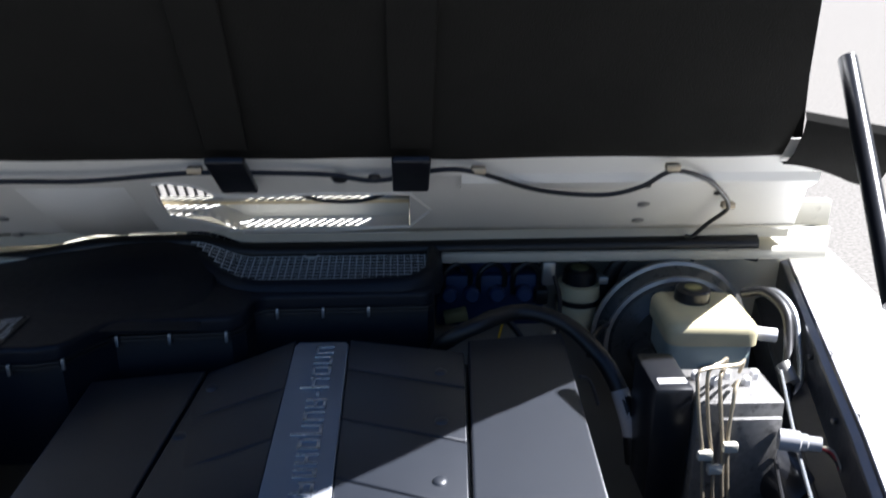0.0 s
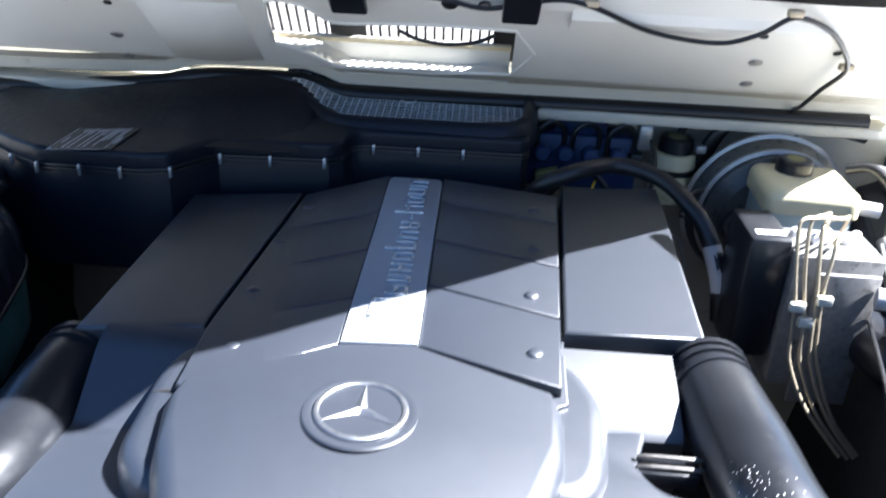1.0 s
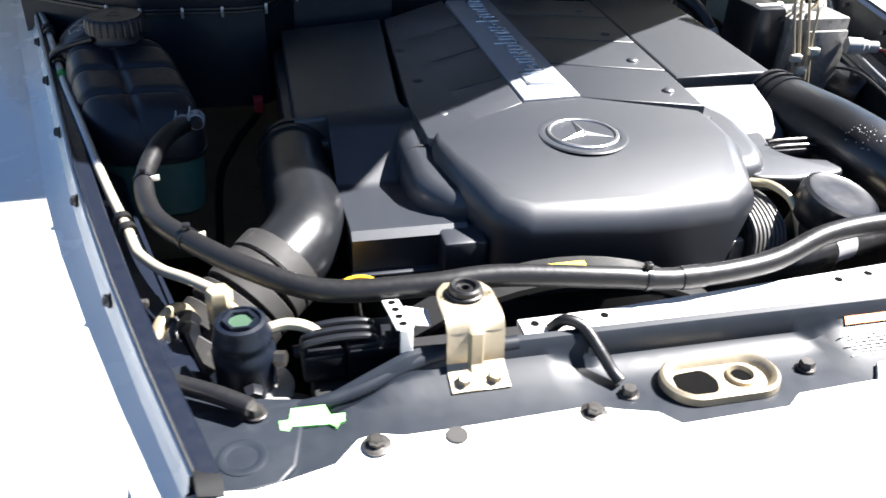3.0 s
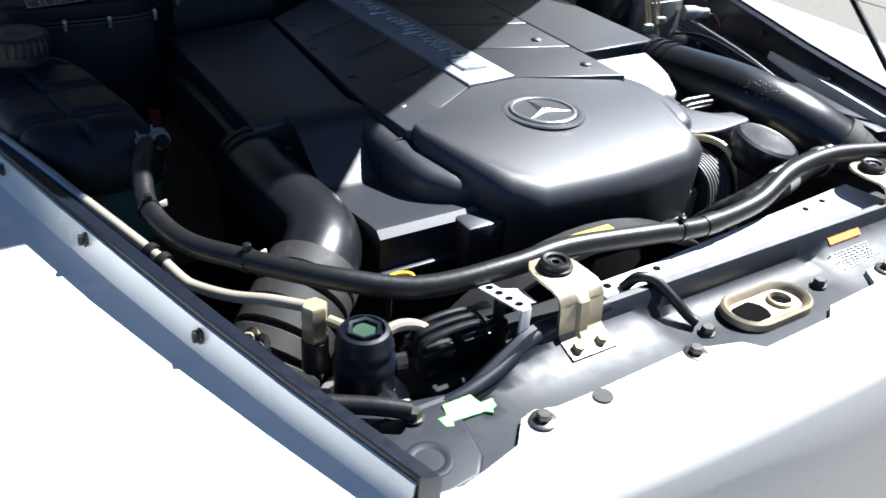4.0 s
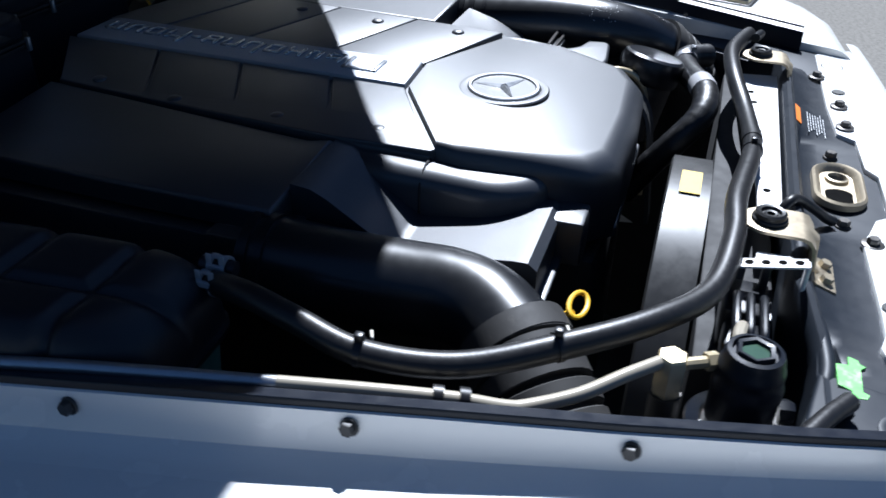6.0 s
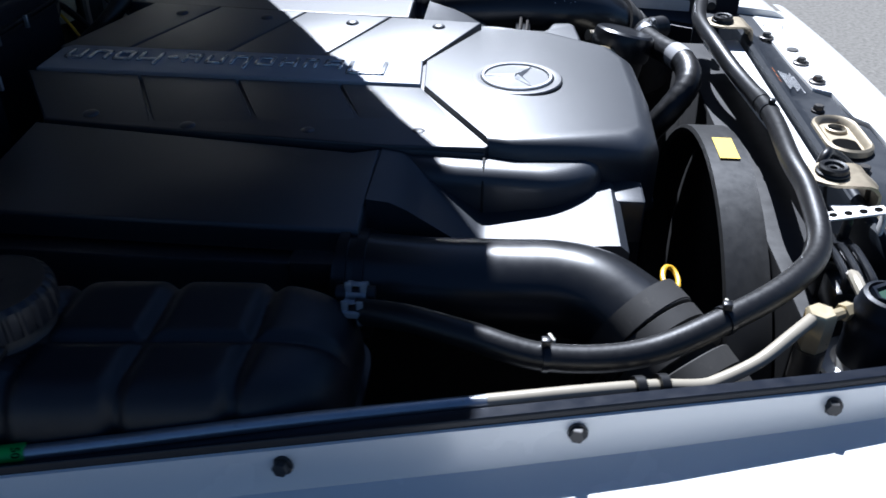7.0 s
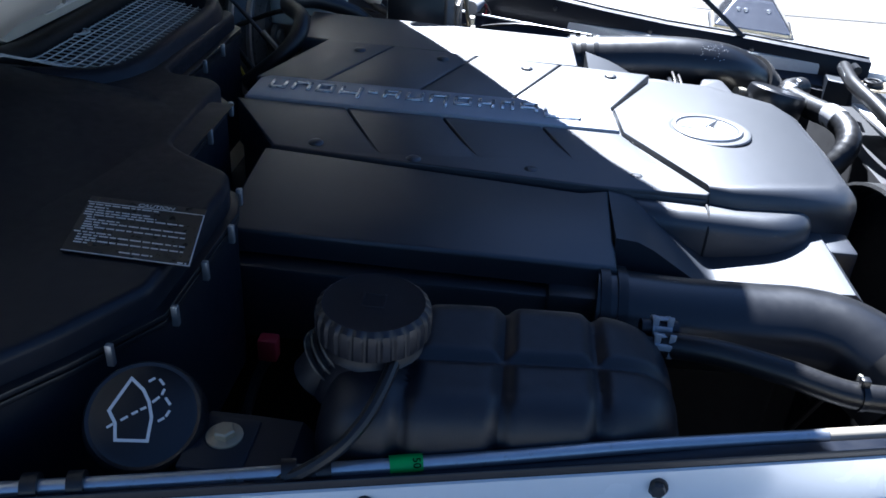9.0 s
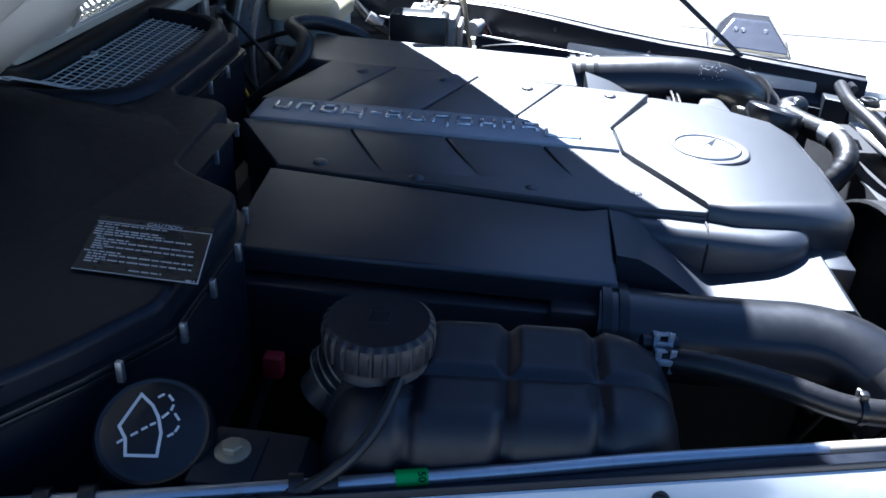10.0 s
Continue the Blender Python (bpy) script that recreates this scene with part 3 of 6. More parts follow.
pts = [(-0.60, 0.275), (-0.368, 0.288), (-0.254, 0.288), (-0.135, 0.300), (-0.043, 0.300), (0.037, 0.296), (0.095, 0.285), (0.171, 0.303), (0.218, 0.297), (0.298, 0.262), (0.382, 0.243), (0.425, 0.270), (0.456, 0.298), (0.500, 0.285), (0.535, 0.250), (0.566, 0.187), (0.561, 0.12), (0.558, 0.055)]
part("wire", tube([on_hood(x, s, -0.018) for x, s in pts] + [Vector((0.575, 1.262, 1.235)), Vector((0.585, 1.25, 1.20)), Vector((0.60, 1.24, 1.15))], 0.0032, 8, 6), RUBBER, loom)
for x, s in ((0.218, 0.297), (0.456, 0.300), (-0.12, 0.300), (0.566, 0.187)):
    c = on_hood(x, s, -0.014)
    part("wire_clip", box(c.x - 0.009, c.x + 0.009, c.y - 0.007, c.y + 0.005, c.z - 0.004, c.z + 0.005, 0.002), ZINC, loom)

hood.location += Vector((0, 0.028, -0.008))
loom.location += Vector((0, 0.028, -0.008))

# front of the body
front = thing("front_panel", (0, 0.17, 1.0), "white front body panel with bolted tabs", "body panel", kind="structure")
tabs = [(0.415, 0.215), (0.395, 0.232), (0.30, 0.230), (0.205, 0.228), (0.125, 0.222), (0.112, 0.204), (0.043, 0.201), (0.028, 0.190), (-0.056, 0.188), (-0.068, 0.202), (-0.095, 0.210),
        (-0.112, 0.217), (-0.127, 0.216), (-0.219, 0.213), (-0.247, 0.213), (-0.264, 0.218), (-0.277, 0.215), (-0.294, 0.196), (-0.325, 0.188), (-0.345, 0.184), (-0.375, 0.188), (-0.392, 0.186), (-0.404, 0.180)]
NOSE_Y = [(-0.404, 0.171), (-0.36, 0.168), (-0.25, 0.158), (-0.12, 0.152), (0.0, 0.150), (0.12, 0.152), (0.25, 0.158), (0.36, 0.168), (0.43, 0.185)]
part("tab_plate", pillow(tabs + NOSE_Y, 1.100, 1.1078, 0.0012, 2), WHITE, front)
rows = []
for i in range(33):
    x = -0.46 + 0.92 * i / 32
    y0 = 0.150 + 0.14 * x * x
    rows.append([(x, y0 + a, z) for a, z in ((0.008, 1.1082), (0.0, 1.1080), (-0.008, 1.1055), (-0.016, 1.098), (-0.021, 1.085), (-0.027, 1.0), (-0.033, 0.6))])
part("nose", loft(rows), WHITE, front)

cross = thing("crossmember", (0, 0.25, 1.05), "dark blue-black painted radiator crossmember", "crossmember", kind="structure")


def blend(v, a, b):
    return min(1.0, max(0.0, (v - a) / (b - a)))


def cross_row(x):
    """The beam's section: a rolled rear edge, a sloping face and a flat foot; sunk round the latch plate."""
    dip = blend(x, -0.118, -0.092) * (1 - blend(x, 0.086, 0.112))
    end = blend(-x, 0.235, 0.30) + blend(x, 0.30, 0.36)
    ridge = 1.1285 - 0.021 * end
    mid = 1.1165 * (1 - dip) + 1.104 * dip - 0.010 * end
    back = 0.284 - 0.018 * blend(-x, 0.22, 0.29)
    return [(x, back, 0.95), (x, back - 0.001, ridge - 0.010), (x, back - 0.003, ridge - 0.003), (x, back - 0.007, ridge), (x, back - 0.012, ridge - 0.001), (x, back - 0.016, ridge - 0.006),
            (x, min(0.2665, back - 0.018), (ridge - 0.012) * (1 - dip) + (ridge - 0.020) * dip), (x, min(0.2600, back - 0.021), (mid - 0.004) * (1 - dip) + dip * 1.1035),
            (x, 0.243, 1.1065 * (1 - dip) + dip * 1.1010 - 0.002 * end), (x, 0.225, 1.1035 - 0.0025 * dip), (x, 0.208, 1.1025), (x, 0.172 + 0.12 * x * x, 1.1020), (x, 0.170 + 0.12 * x * x, 0.95)]


part("rolled_edge", tube([(-0.150, 0.2745, 1.1235), (-0.205, 0.2735, 1.1225), (-0.240, 0.268, 1.117), (-0.268, 0.260, 1.110), (-0.300, 0.256, 1.104), (-0.325, 0.260, 1.098)], 0.0062, 14, 6), DARKPAINT, cross)
part("beam", loft([cross_row(-0.405 + 0.82 * i / 90) for i in range(91)], True), DARKPAINT, cross)
for side in (-1, 1):
    part("corner_plate", pillow([(side * a, b) for a, b in ((0.306, 0.262), (0.318, 0.200), (0.330, 0.186), (0.398, 0.178), (0.413, 0.24), (0.425, 0.31), (0.39, 0.315), (0.37, 0.275))], 1.04, 1.1068, 0.003), DARKPAINT, cross)
    part("dimple", lathe([(0, -0.0006), (0.010, -0.0004), (0.013, 0.0008), (0.016, 0.0002), (0.017, -0.001)], 26, (side * 0.352, 0.213, 1.1072)), DARKPAINT, cross)

# closing the bay
walls = thing("bay_floor", (0, 0.8, 0.55), "dark floor of the engine bay", "engine bay", kind="structure")
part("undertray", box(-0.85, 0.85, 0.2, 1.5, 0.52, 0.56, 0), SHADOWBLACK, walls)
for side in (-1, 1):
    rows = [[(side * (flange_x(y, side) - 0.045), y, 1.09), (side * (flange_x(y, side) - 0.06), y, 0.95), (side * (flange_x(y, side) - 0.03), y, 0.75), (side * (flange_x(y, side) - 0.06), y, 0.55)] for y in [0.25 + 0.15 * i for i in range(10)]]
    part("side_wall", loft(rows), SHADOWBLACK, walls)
firewall = thing("firewall", (0, 1.36, 0.55), "aged cream-painted firewall behind the engine", "firewall", kind="structure")
part("firewall_sheet", box(-0.85, 0.85, 1.36, 1.38, 0.55, 1.215, 0.002), BEIGE, firewall)
for x0, x1, y0 in ((-0.80, -0.26, 1.27), (-0.26, 0.185, 1.325), (0.185, 0.80, 1.27)):
    part("cowl_shelf", box(x0, x1, y0, 1.37, 1.195, 1.212, 0.004), BEIGE, firewall)
part("cowl_back", box(-0.85, 0.85, 1.372, 1.39, 1.21, 1.26, 0.002), BEIGE, firewall)
seal = [(-0.66, 1.27, 1.205), (-0.55, 1.285, 1.207), (-0.42, 1.286, 1.220), (-0.35, 1.284, 1.234), (-0.286, 1.284, 1.239), (-0.184, 1.284, 1.238), (-0.13, 1.286, 1.224),
        (-0.05, 1.286, 1.221), (0.17, 1.288, 1.224), (0.45, 1.288, 1.226), (0.69, 1.288, 1.227)]
seal = [(x, y + 0.002, z - 0.010) for x, y, z in seal]
solid("rubber_seal", tube(seal, 0.0135, 14, 5), RUBBER, "black rubber sealing strip along the cowl edge", "seal")

# ---- engine ----
TOP = 1.1495
cover = thing("engine_cover", (0.016, 0.78, 1.06), "black plastic engine cover with a silver badge strip", "engine cover")
base = [(-0.150, 0.60), (-0.152, 0.70), (-0.126, 1.03), (-0.022, 1.095), (0.055, 1.097), (0.208, 1.04), (0.190, 0.73), (0.186, 0.61), (0.10, 0.56), (-0.08, 0.55)]
part("base", pillow(base, 1.05, TOP - 0.004, 0.002), PLASTIC, cover)
BL, BR = -0.021, 0.051
lin = [(1.100, 1.03), (0.975, 0.917), (0.868, 0.808), (0.758, 0.703), (0.671, 0.598)]
rin = [(1.100, 1.045), (1.020, 0.955), (0.905, 0.842), (0.795, 0.733), (0.677, 0.617)]


def lx(y):
    return -0.152 + (0.026 * (y - 0.70) / 0.33 if y > 0.70 else 0.0)


def rx(y):
    return 0.182 + 0.022 * (y - 0.66) / 0.38


def rise(x, y):
    return 0.009 * max(0.0, y - 0.62)


def slope_l(x, y):
    return rise(x, y) - 0.0085 * max(0.0, (BL - x) / 0.13)


def slope_r(x, y):
    return rise(x, y) + 0.0070 * max(0.0, (x - BR) / 0.14)


for (a, b), (c, d) in zip(lin, lin[1:]):
    g = 0.0014
    p = [(BL - 0.001, c + g), (BL - 0.001, a - g), (lx(b), b - g), (lx(d), d + g)]
    part("cover_panel", pillow(p, 1.10, TOP, 0.002, 3, None, slope_l), PLASTIC, cover)
for (a, b), (c, d) in zip(rin, rin[1:]):
    g = 0.0014
    p = [(BR + 0.001, c + g), (rx(d), d + g), (rx(b), b - g), (BR + 0.001, a - g)]
    part("cover_panel", pillow(p, 1.10, TOP, 0.002, 3, None, slope_r), PLASTIC, cover)
nose = [(BL, 0.670), (-0.147, 0.596), (-0.151, 0.565), (-0.137, 0.500), (-0.118, 0.452), (-0.085, 0.430), (0.02, 0.427), (0.118, 0.432), (0.155, 0.455), (0.178, 0.520), (0.183, 0.580), (0.177, 0.614), (BR, 0.675)]
ks = [0.08, 0.35, 0.6, 0.9, 1, 1, 1, 1, 0.9, 0.6, 0.35, 0.08, 0.08]
part("nose_panel", pillow(nose, 1.058, TOP + 0.002, 0.024, 7, ks, lambda x, y: -0.10 * max(0.0, 0.52 - y) - 0.9 * max(0.0, 0.52 - y) ** 2, 0.0), PLASTIC, cover, "large rounded nose of the engine cover")
part("nose_skirt", pillow([(-0.118, 0.470), (-0.083, 0.4275), (0.118, 0.4285), (0.158, 0.470)], 1.052, 1.0625, 0.002), PLASTIC, cover)
part("side_bulge", pillow(rounded([(-0.120, 0.705), (-0.166, 0.690), (-0.180, 0.640), (-0.178, 0.530), (-0.150, 0.492), (-0.10, 0.485)], 0.02), 1.085, 1.137, 0.018, 6, None, lambda x, y: -0.06 * max(0.0, 0.6 - y)), PLASTIC, cover)
part("bulge_seam", tube([(-0.140, 0.600, 1.1368), (-0.160, 0.600, 1.1366), (-0.1690, 0.600, 1.1332), (-0.1755, 0.600, 1.1265), (-0.1790, 0.600, 1.1180), (-0.1792, 0.600, 1.087)], 0.0014, 6, 3), SHADOWBLACK, cover)
part("side_bulge", pillow(rounded([(0.155, 0.700), (0.200, 0.680), (0.222, 0.62), (0.214, 0.535), (0.196, 0.505), (0.13, 0.50)], 0.02), 1.085, 1.143, 0.018, 6, None, lambda x, y: -0.06 * max(0.0, 0.6 - y)), PLASTIC, cover)
for y, x in ((0.664, -0.119), (0.769, -0.127), (0.886, -0.128), (0.988, -0.113), (0.670, 0.159), (0.777, 0.160), (0.886, 0.167), (0.996, 0.171)):
    z = TOP + (slope_l(x, y) if x < 0 else slope_r(x, y))
    part("screw", lathe([(0, 0.0032), (0.003, 0.0031), (0.0058, 0.0024), (0.0074, 0.0012), (0.0080, 0.0), (0.0080, -0.001)], 20, (x, y, z)), PLASTIC, cover)
badge = part("badge_strip", pillow([(BL, 0.673), (BR, 0.678), (BR, 1.080), (0.047, 1.092), (-0.017, 1.092), (BL, 1.078)], 1.12, TOP + 0.0032, 0.002, 3, None, lambda x, y: rise(x, y) - 0.25 * max(0.0, y - 1.082)), ALU, cover, "brushed silver badge strip")
# plain raised bars in place of the lettering
random.seed(5)
y = 0.714
for k, (w, h) in enumerate([(0.042, 0.036), (0.021, 0.025), (0.016, 0.025), (0.020, 0.025), (0.021, 0.025), (0.022, 0.036), (0.021, 0.025), (0.020, 0.025), (0.012, 0.006), (0.026, 0.036), (0.021, 0.025), (0.022, 0.025), (0.020, 0.025)]):
    x0, b = 0.0335, 0.0048
    z0, z1 = TOP + 0.0025, TOP + 0.0058
    if h < 0.01:
        bars = [box(x0 - 0.015, x0 - 0.010, y, y + w, z0, z1, 0.0010)]
    else:
        bars = [box(x0 - h, x0, y, y + b, z0, z1, 0.0012), box(x0 - h * (0.7 if k % 4 == 1 else 1.0), x0, y + w - b, y + w, z0, z1, 0.0012)]
        if k % 3 != 2:
            bars.append(box(x0 - h * (0.62 if k % 2 else 1.0), x0 - h * (0.62 if k % 2 else 1.0) + b, y, y + w, z0, z1, 0.0012))
        if k % 3 != 0:
            bars.append(box(x0 - b, x0, y, y + w, z0, z1, 0.0012))
    bm = moved(join(*bars), Matrix.Translation((0, 0, rise(0, y))))
    part("badge_bar", bm, BADGEBAR, badge)
    y += w + 0.0062
SX, SY = 0.013, 0.573
emblem = part("emblem_ring", lathe([(0.0338, 0.0002), (0.0341, 0.0018), (0.0351, 0.0026), (0.0374, 0.0026), (0.0388, 0.0016), (0.0392, 0.0)], 64, (SX, SY, TOP + 0.0018)), CHROME, cover, "bright ring emblem")
part("emblem_dish", lathe([(0.0395, -0.001), (0.0400, 0.0004), (0.0430, 0.0009), (0.0475, 0.0005), (0.0490, -0.001)], 64, (SX, SY, TOP + 0.0016)), PLASTIC, emblem)
part("emblem_disc", lathe([(0, 0.0006), (0.0338, 0.0006), (0.0338, -0.001)], 48, (SX, SY, TOP + 0.0020)), PLASTIC, emblem)
for k in range(3):
    a = radians(90 + 120 * k)
    d, e = Vector((math.cos(a), math.sin(a), 0)), Vector((-math.sin(a), math.cos(a), 0))
    c = Vector((SX, SY, TOP + 0.0028))
    arm = bmesh.new()
    tip = arm.verts.new(c + d * 0.0345 + Vector((0, 0, 0.0006)))
    l, r = arm.verts.new(c + d * 0.0030 + e * 0.0052), arm.verts.new(c + d * 0.0030 - e * 0.0052)
    o = arm.verts.new(c - d * 0.001)
    m_ = arm.verts.new(c + d * 0.002 + Vector((0, 0, 0.0030)))
    for f in ((tip, l, m_), (tip, m_, r), (l, o, m_), (o, r, m_), (tip, r, o, l)):
        arm.faces.new(f)
    part("emblem_arm", arm, CHROME, emblem, angle=5)


def side_cover(name, poly, z0, z1, top, label, group="cylinder covers"):
    root = thing(name, (sum(p[0] for p in poly) / len(poly), sum(p[1] for p in poly) / len(poly), z0), label, "engine cover", group)
    part("lid", pillow(poly, z1 - 0.03, z1, 0.004, 4, None, top), PLASTIC, root)
    return root


lcov = side_cover("cylinder_cover", [(-0.156, 0.694), (-0.158, 0.72), (-0.131, 1.036), (-0.278, 1.036), (-0.283, 0.694)], 1.03, TOP - 0.0085, lambda x, y: 0.009 * max(0.0, y - 0.7) - 0.085 * (-0.15 - x) + 0.004 * math.exp(-((y - 0.70) / 0.01) ** 2),
                  "flat black plastic cover over a cylinder bank")
part("skirt", box(-0.292, -0.15, 0.686, 1.04, 1.03, 1.105, 0.004), PLASTIC, lcov)
part("ledge", box(-0.300, -0.17, 0.680, 0.75, 1.085, 1.112, 0.004), PLASTIC, lcov)
rcov = side_cover("cylinder_cover", [(0.189, 0.710), (0.324, 0.714), (0.345, 1.10), (0.213, 1.085)], 1.03, TOP + 0.005, lambda x, y: 0.009 * max(0.0, y - 0.7) + 0.008 * (x - 0.2) + 0.004 * math.exp(-((y - 0.705) / 0.01) ** 2),
                  "flat black plastic cover over a cylinder bank, half in sunlight")
part("skirt", box(0.2, 0.335, 0.70, 1.09, 1.03, 1.118, 0.004), PLASTIC, rcov)
part("ledge", box(0.22, 0.345, 0.690, 0.76, 1.085, 1.122, 0.004), PLASTIC, rcov)


def shelf(xs, prof, z0):
    return loft([[(x, y, z) for y, z in prof] + [(x, prof[-1][0], z0), (x, prof[0][0], z0)] for x in xs], True)


lsh = thing("intake_shroud", (-0.2, 0.58, 1.05), "angular black plastic intake shroud beside the cover", "engine shroud", "intake shrouds")
part("shell", shelf((-0.247, -0.245, -0.14, -0.135), [(0.694, 1.142), (0.675, 1.140), (0.660, 1.133), (0.604, 1.097), (0.598, 1.0945), (0.592, 1.0945), (0.495, 1.108), (0.482, 1.1085), (0.474, 1.102)], 1.064), PLASTIC, lsh)
part("lip", box(-0.249, -0.13, 0.466, 0.478, 1.061, 1.0685, 0.002), PLASTIC, lsh)
part("step", box(-0.164, -0.122, 0.450, 0.50, 1.059, 1.105, 0.004), PLASTIC, lsh)
rsh = thing("intake_shroud", (0.24, 0.58, 1.05), "angular black plastic intake shroud in full sun", "engine shroud", "intake shrouds")
part("shell", shelf((0.17, 0.19, 0.286, 0.289), [(0.694, 1.148), (0.66, 1.138), (0.625, 1.123), (0.617, 1.120), (0.610, 1.112)], 1.058), PLASTIC, rsh)
part("tongue", pillow(rounded([(0.18, 0.60), (0.18, 0.50), (0.22, 0.49), (0.29, 0.497), (0.292, 0.525), (0.255, 0.535), (0.24, 0.56), (0.255, 0.61)], 0.012), 1.108, 1.124, 0.004), PLASTIC, rsh)
for dy, z in ((0.0, 1.126), (0.009, 1.129)):
    part("clip", tube([(0.240, 0.562 + dy, z - 0.002), (0.252, 0.561 + dy, z), (0.288, 0.560 + dy, z), (0.296, 0.561 + dy, z - 0.003)], 0.0022, 8, 4), DARKSTEEL, rsh, "bent steel wire clip")
part("clip_seat", box(0.238, 0.290, 0.556, 0.576, 1.108, 1.1235, 0.002), SMOOTHPLASTIC, rsh)

solid("engine_block", join(box(-0.20, 0.24, 0.50, 1.12, 0.60, 1.055, 0.01), box(-0.12, 0.16, 0.44, 0.6, 0.65, 1.04, 0.01)), SHADOWBLACK, "dark engine block under its covers", "engine")


def ribs(n, depth):
    return lambda f: 1.0 - depth * (0.5 + 0.5 * math.cos(2 * math.pi * n * f)) ** 4


def intake_duct(pts, r, bellows, rb, cuffs, label):
    root = thing("air_duct", pts[0], label, "air duct", "intake ducts")
    part("pipe", tube(pts, r, 28, 8), DUCTPLASTIC, root)
    line = glide(bellows, 10)
    # Core darker than the ribs: the shade of the folds is in its colour.
    part("bellows_core", tube(line, rb * 0.84, 28, 0), SHADOWBLACK, root, "dark core coloured as the shade between the ribs")
    count = 8
    for k in range(count):
        i = 1 + int(k * (len(line) - 4) / count)
        part("rib", tube([line[i].lerp(line[min(i + 5, len(line) - 1)], q) for q in (0.0, 0.06, 0.5, 0.94, 1.0)], rb, 28, 0, lambda f: 0.97 if f in (0.0, 1.0) else 1.0), MATTERUBBER, root, "matte ribbed rubber bellows")
    for a, b, k in cuffs:
        part("cuff", tube([a, b], r * k, 28, 3), MATTERUBBER if k > 1.1 else SMOOTHPLASTIC, root)
    return root


intake_duct([(-0.285, 0.71, 1.090), (-0.288, 0.64, 1.089), (-0.284, 0.575, 1.088), (-0.284, 0.535, 1.089), (-0.294, 0.503, 1.088), (-0.316, 0.474, 1.081)], 0.0385,
            [(-0.316, 0.474, 1.081), (-0.333, 0.459, 1.072), (-0.355, 0.441, 1.058), (-0.378, 0.422, 1.040), (-0.400, 0.403, 1.014), (-0.415, 0.39, 0.97)], 0.0440,
            [((-0.285, 0.708, 1.090), (-0.285, 0.700, 1.090), 1.08), ((-0.286, 0.694, 1.090), (-0.286, 0.686, 1.090), 1.07), ((-0.312, 0.478, 1.083), (-0.325, 0.466, 1.0765), 1.16)],
            "glossy black plastic intake duct running down to the side")
intake_duct([(0.330, 0.715, 1.116), (0.331, 0.65, 1.122), (0.333, 0.58, 1.127), (0.336, 0.52, 1.126), (0.352, 0.475, 1.115), (0.378, 0.438, 1.094)], 0.0395,
            [(0.378, 0.438, 1.094), (0.392, 0.421, 1.080), (0.408, 0.402, 1.058), (0.422, 0.383, 1.026), (0.430, 0.368, 0.985)], 0.0425,
            [((0.330, 0.712, 1.1165), (0.330, 0.704, 1.1172), 1.08), ((0.330, 0.696, 1.118), (0.330, 0.688, 1.119), 1.07), ((0.330, 0.680, 1.1195), (0.3305, 0.674, 1.120), 1.05), ((0.376, 0.441, 1.096), (0.383, 0.432, 1.090), 1.12)],
            "glossy black plastic intake duct with speckled dust")

random.seed(21)
specks = bmesh.new()
for k in range(44):
    f = random.gauss(0.5, 0.16)
    y, a = 0.57 - 0.11 * f, random.gauss(-0.55, 0.30) + 0.5 * (f - 0.5)
    if not 0.46 < y < 0.64:
        continue
    cx = 0.3335 + (0.030 * max(0.0, (0.52 - y) / 0.06) ** 1.5)
    n = Vector((math.sin(a) * 0.99, -0.05, math.cos(a))).normalized()
    c = Vector((cx, y, 1.1265 - 0.011 * max(0.0, (0.52 - y) / 0.05) ** 1.5)) + n * 0.0398
    u = n.orthogonal().normalized()
    v, r = n.cross(u), random.uniform(0.0003, 0.0008)
    specks.faces.new([specks.verts.new(c + (u * math.cos(b) + v * math.sin(b)) * r) for b in (0, 1.26, 2.51, 3.77, 5.03)])
tagged(part("specks", specks, PRINT, bpy.data.objects["air_duct.001"], "pale specks of dirt"), "pale specks of dirt", kind="stuff")
# radiator, fan shroud
rad = thing("radiator", (0.05, 0.32, 0.7), "radiator with a pale flat top plate", "radiator")
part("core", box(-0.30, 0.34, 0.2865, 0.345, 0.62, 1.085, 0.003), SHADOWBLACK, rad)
part("top_plate", pillow([(-0.14, 0.2855), (0.250, 0.2855), (0.242, 0.331), (0.0, 0.313), (-0.06, 0.308), (-0.14, 0.306)], 1.1165, 1.121, 0.001), SILVERPLATE, rad, "pale aluminium top plate")
# Black discs on the plate carry the shade of its holes.
for x, y in ((-0.128, 0.298), (-0.070, 0.299), (0.150, 0.312), (0.182, 0.316)):
    part("hole", lathe([(0, 0.0006), (0.0035, 0.0006), (0.0035, 0)], 12, (x, y, 1.1211)), HOLEBLACK, rad)
shroud = thing("fan_shroud", (-0.08, 0.38, 0.8), "round black plastic fan shroud with a yellow label", "fan shroud")
rows = []
CX, CZ, CR = -0.078, 0.875, 0.247
for i in range(41):
    a = radians(-20 + 220 * i / 40)
    rows.append([(CX + CR * k * math.cos(a), y, CZ + CR * k * math.sin(a)) for k, y in ((1.0, 0.348), (1.0, 0.386), (0.985, 0.388), (0.97, 0.384), (0.97, 0.35))])
part("ring", loft(rows, True), SHROUDPLASTIC, shroud)
part("label", sheet([[Vector((CX + (CR + 0.0012) * math.sin(a), y, CZ + (CR + 0.0012) * math.cos(a))) for a, y in ((-0.10, 0.357), (0.08, 0.357), (0.08, 0.376), (-0.10, 0.376))]], 0.0006, Vector((0, 0, 1))), YELLOWTAPE, shroud, "yellow label")

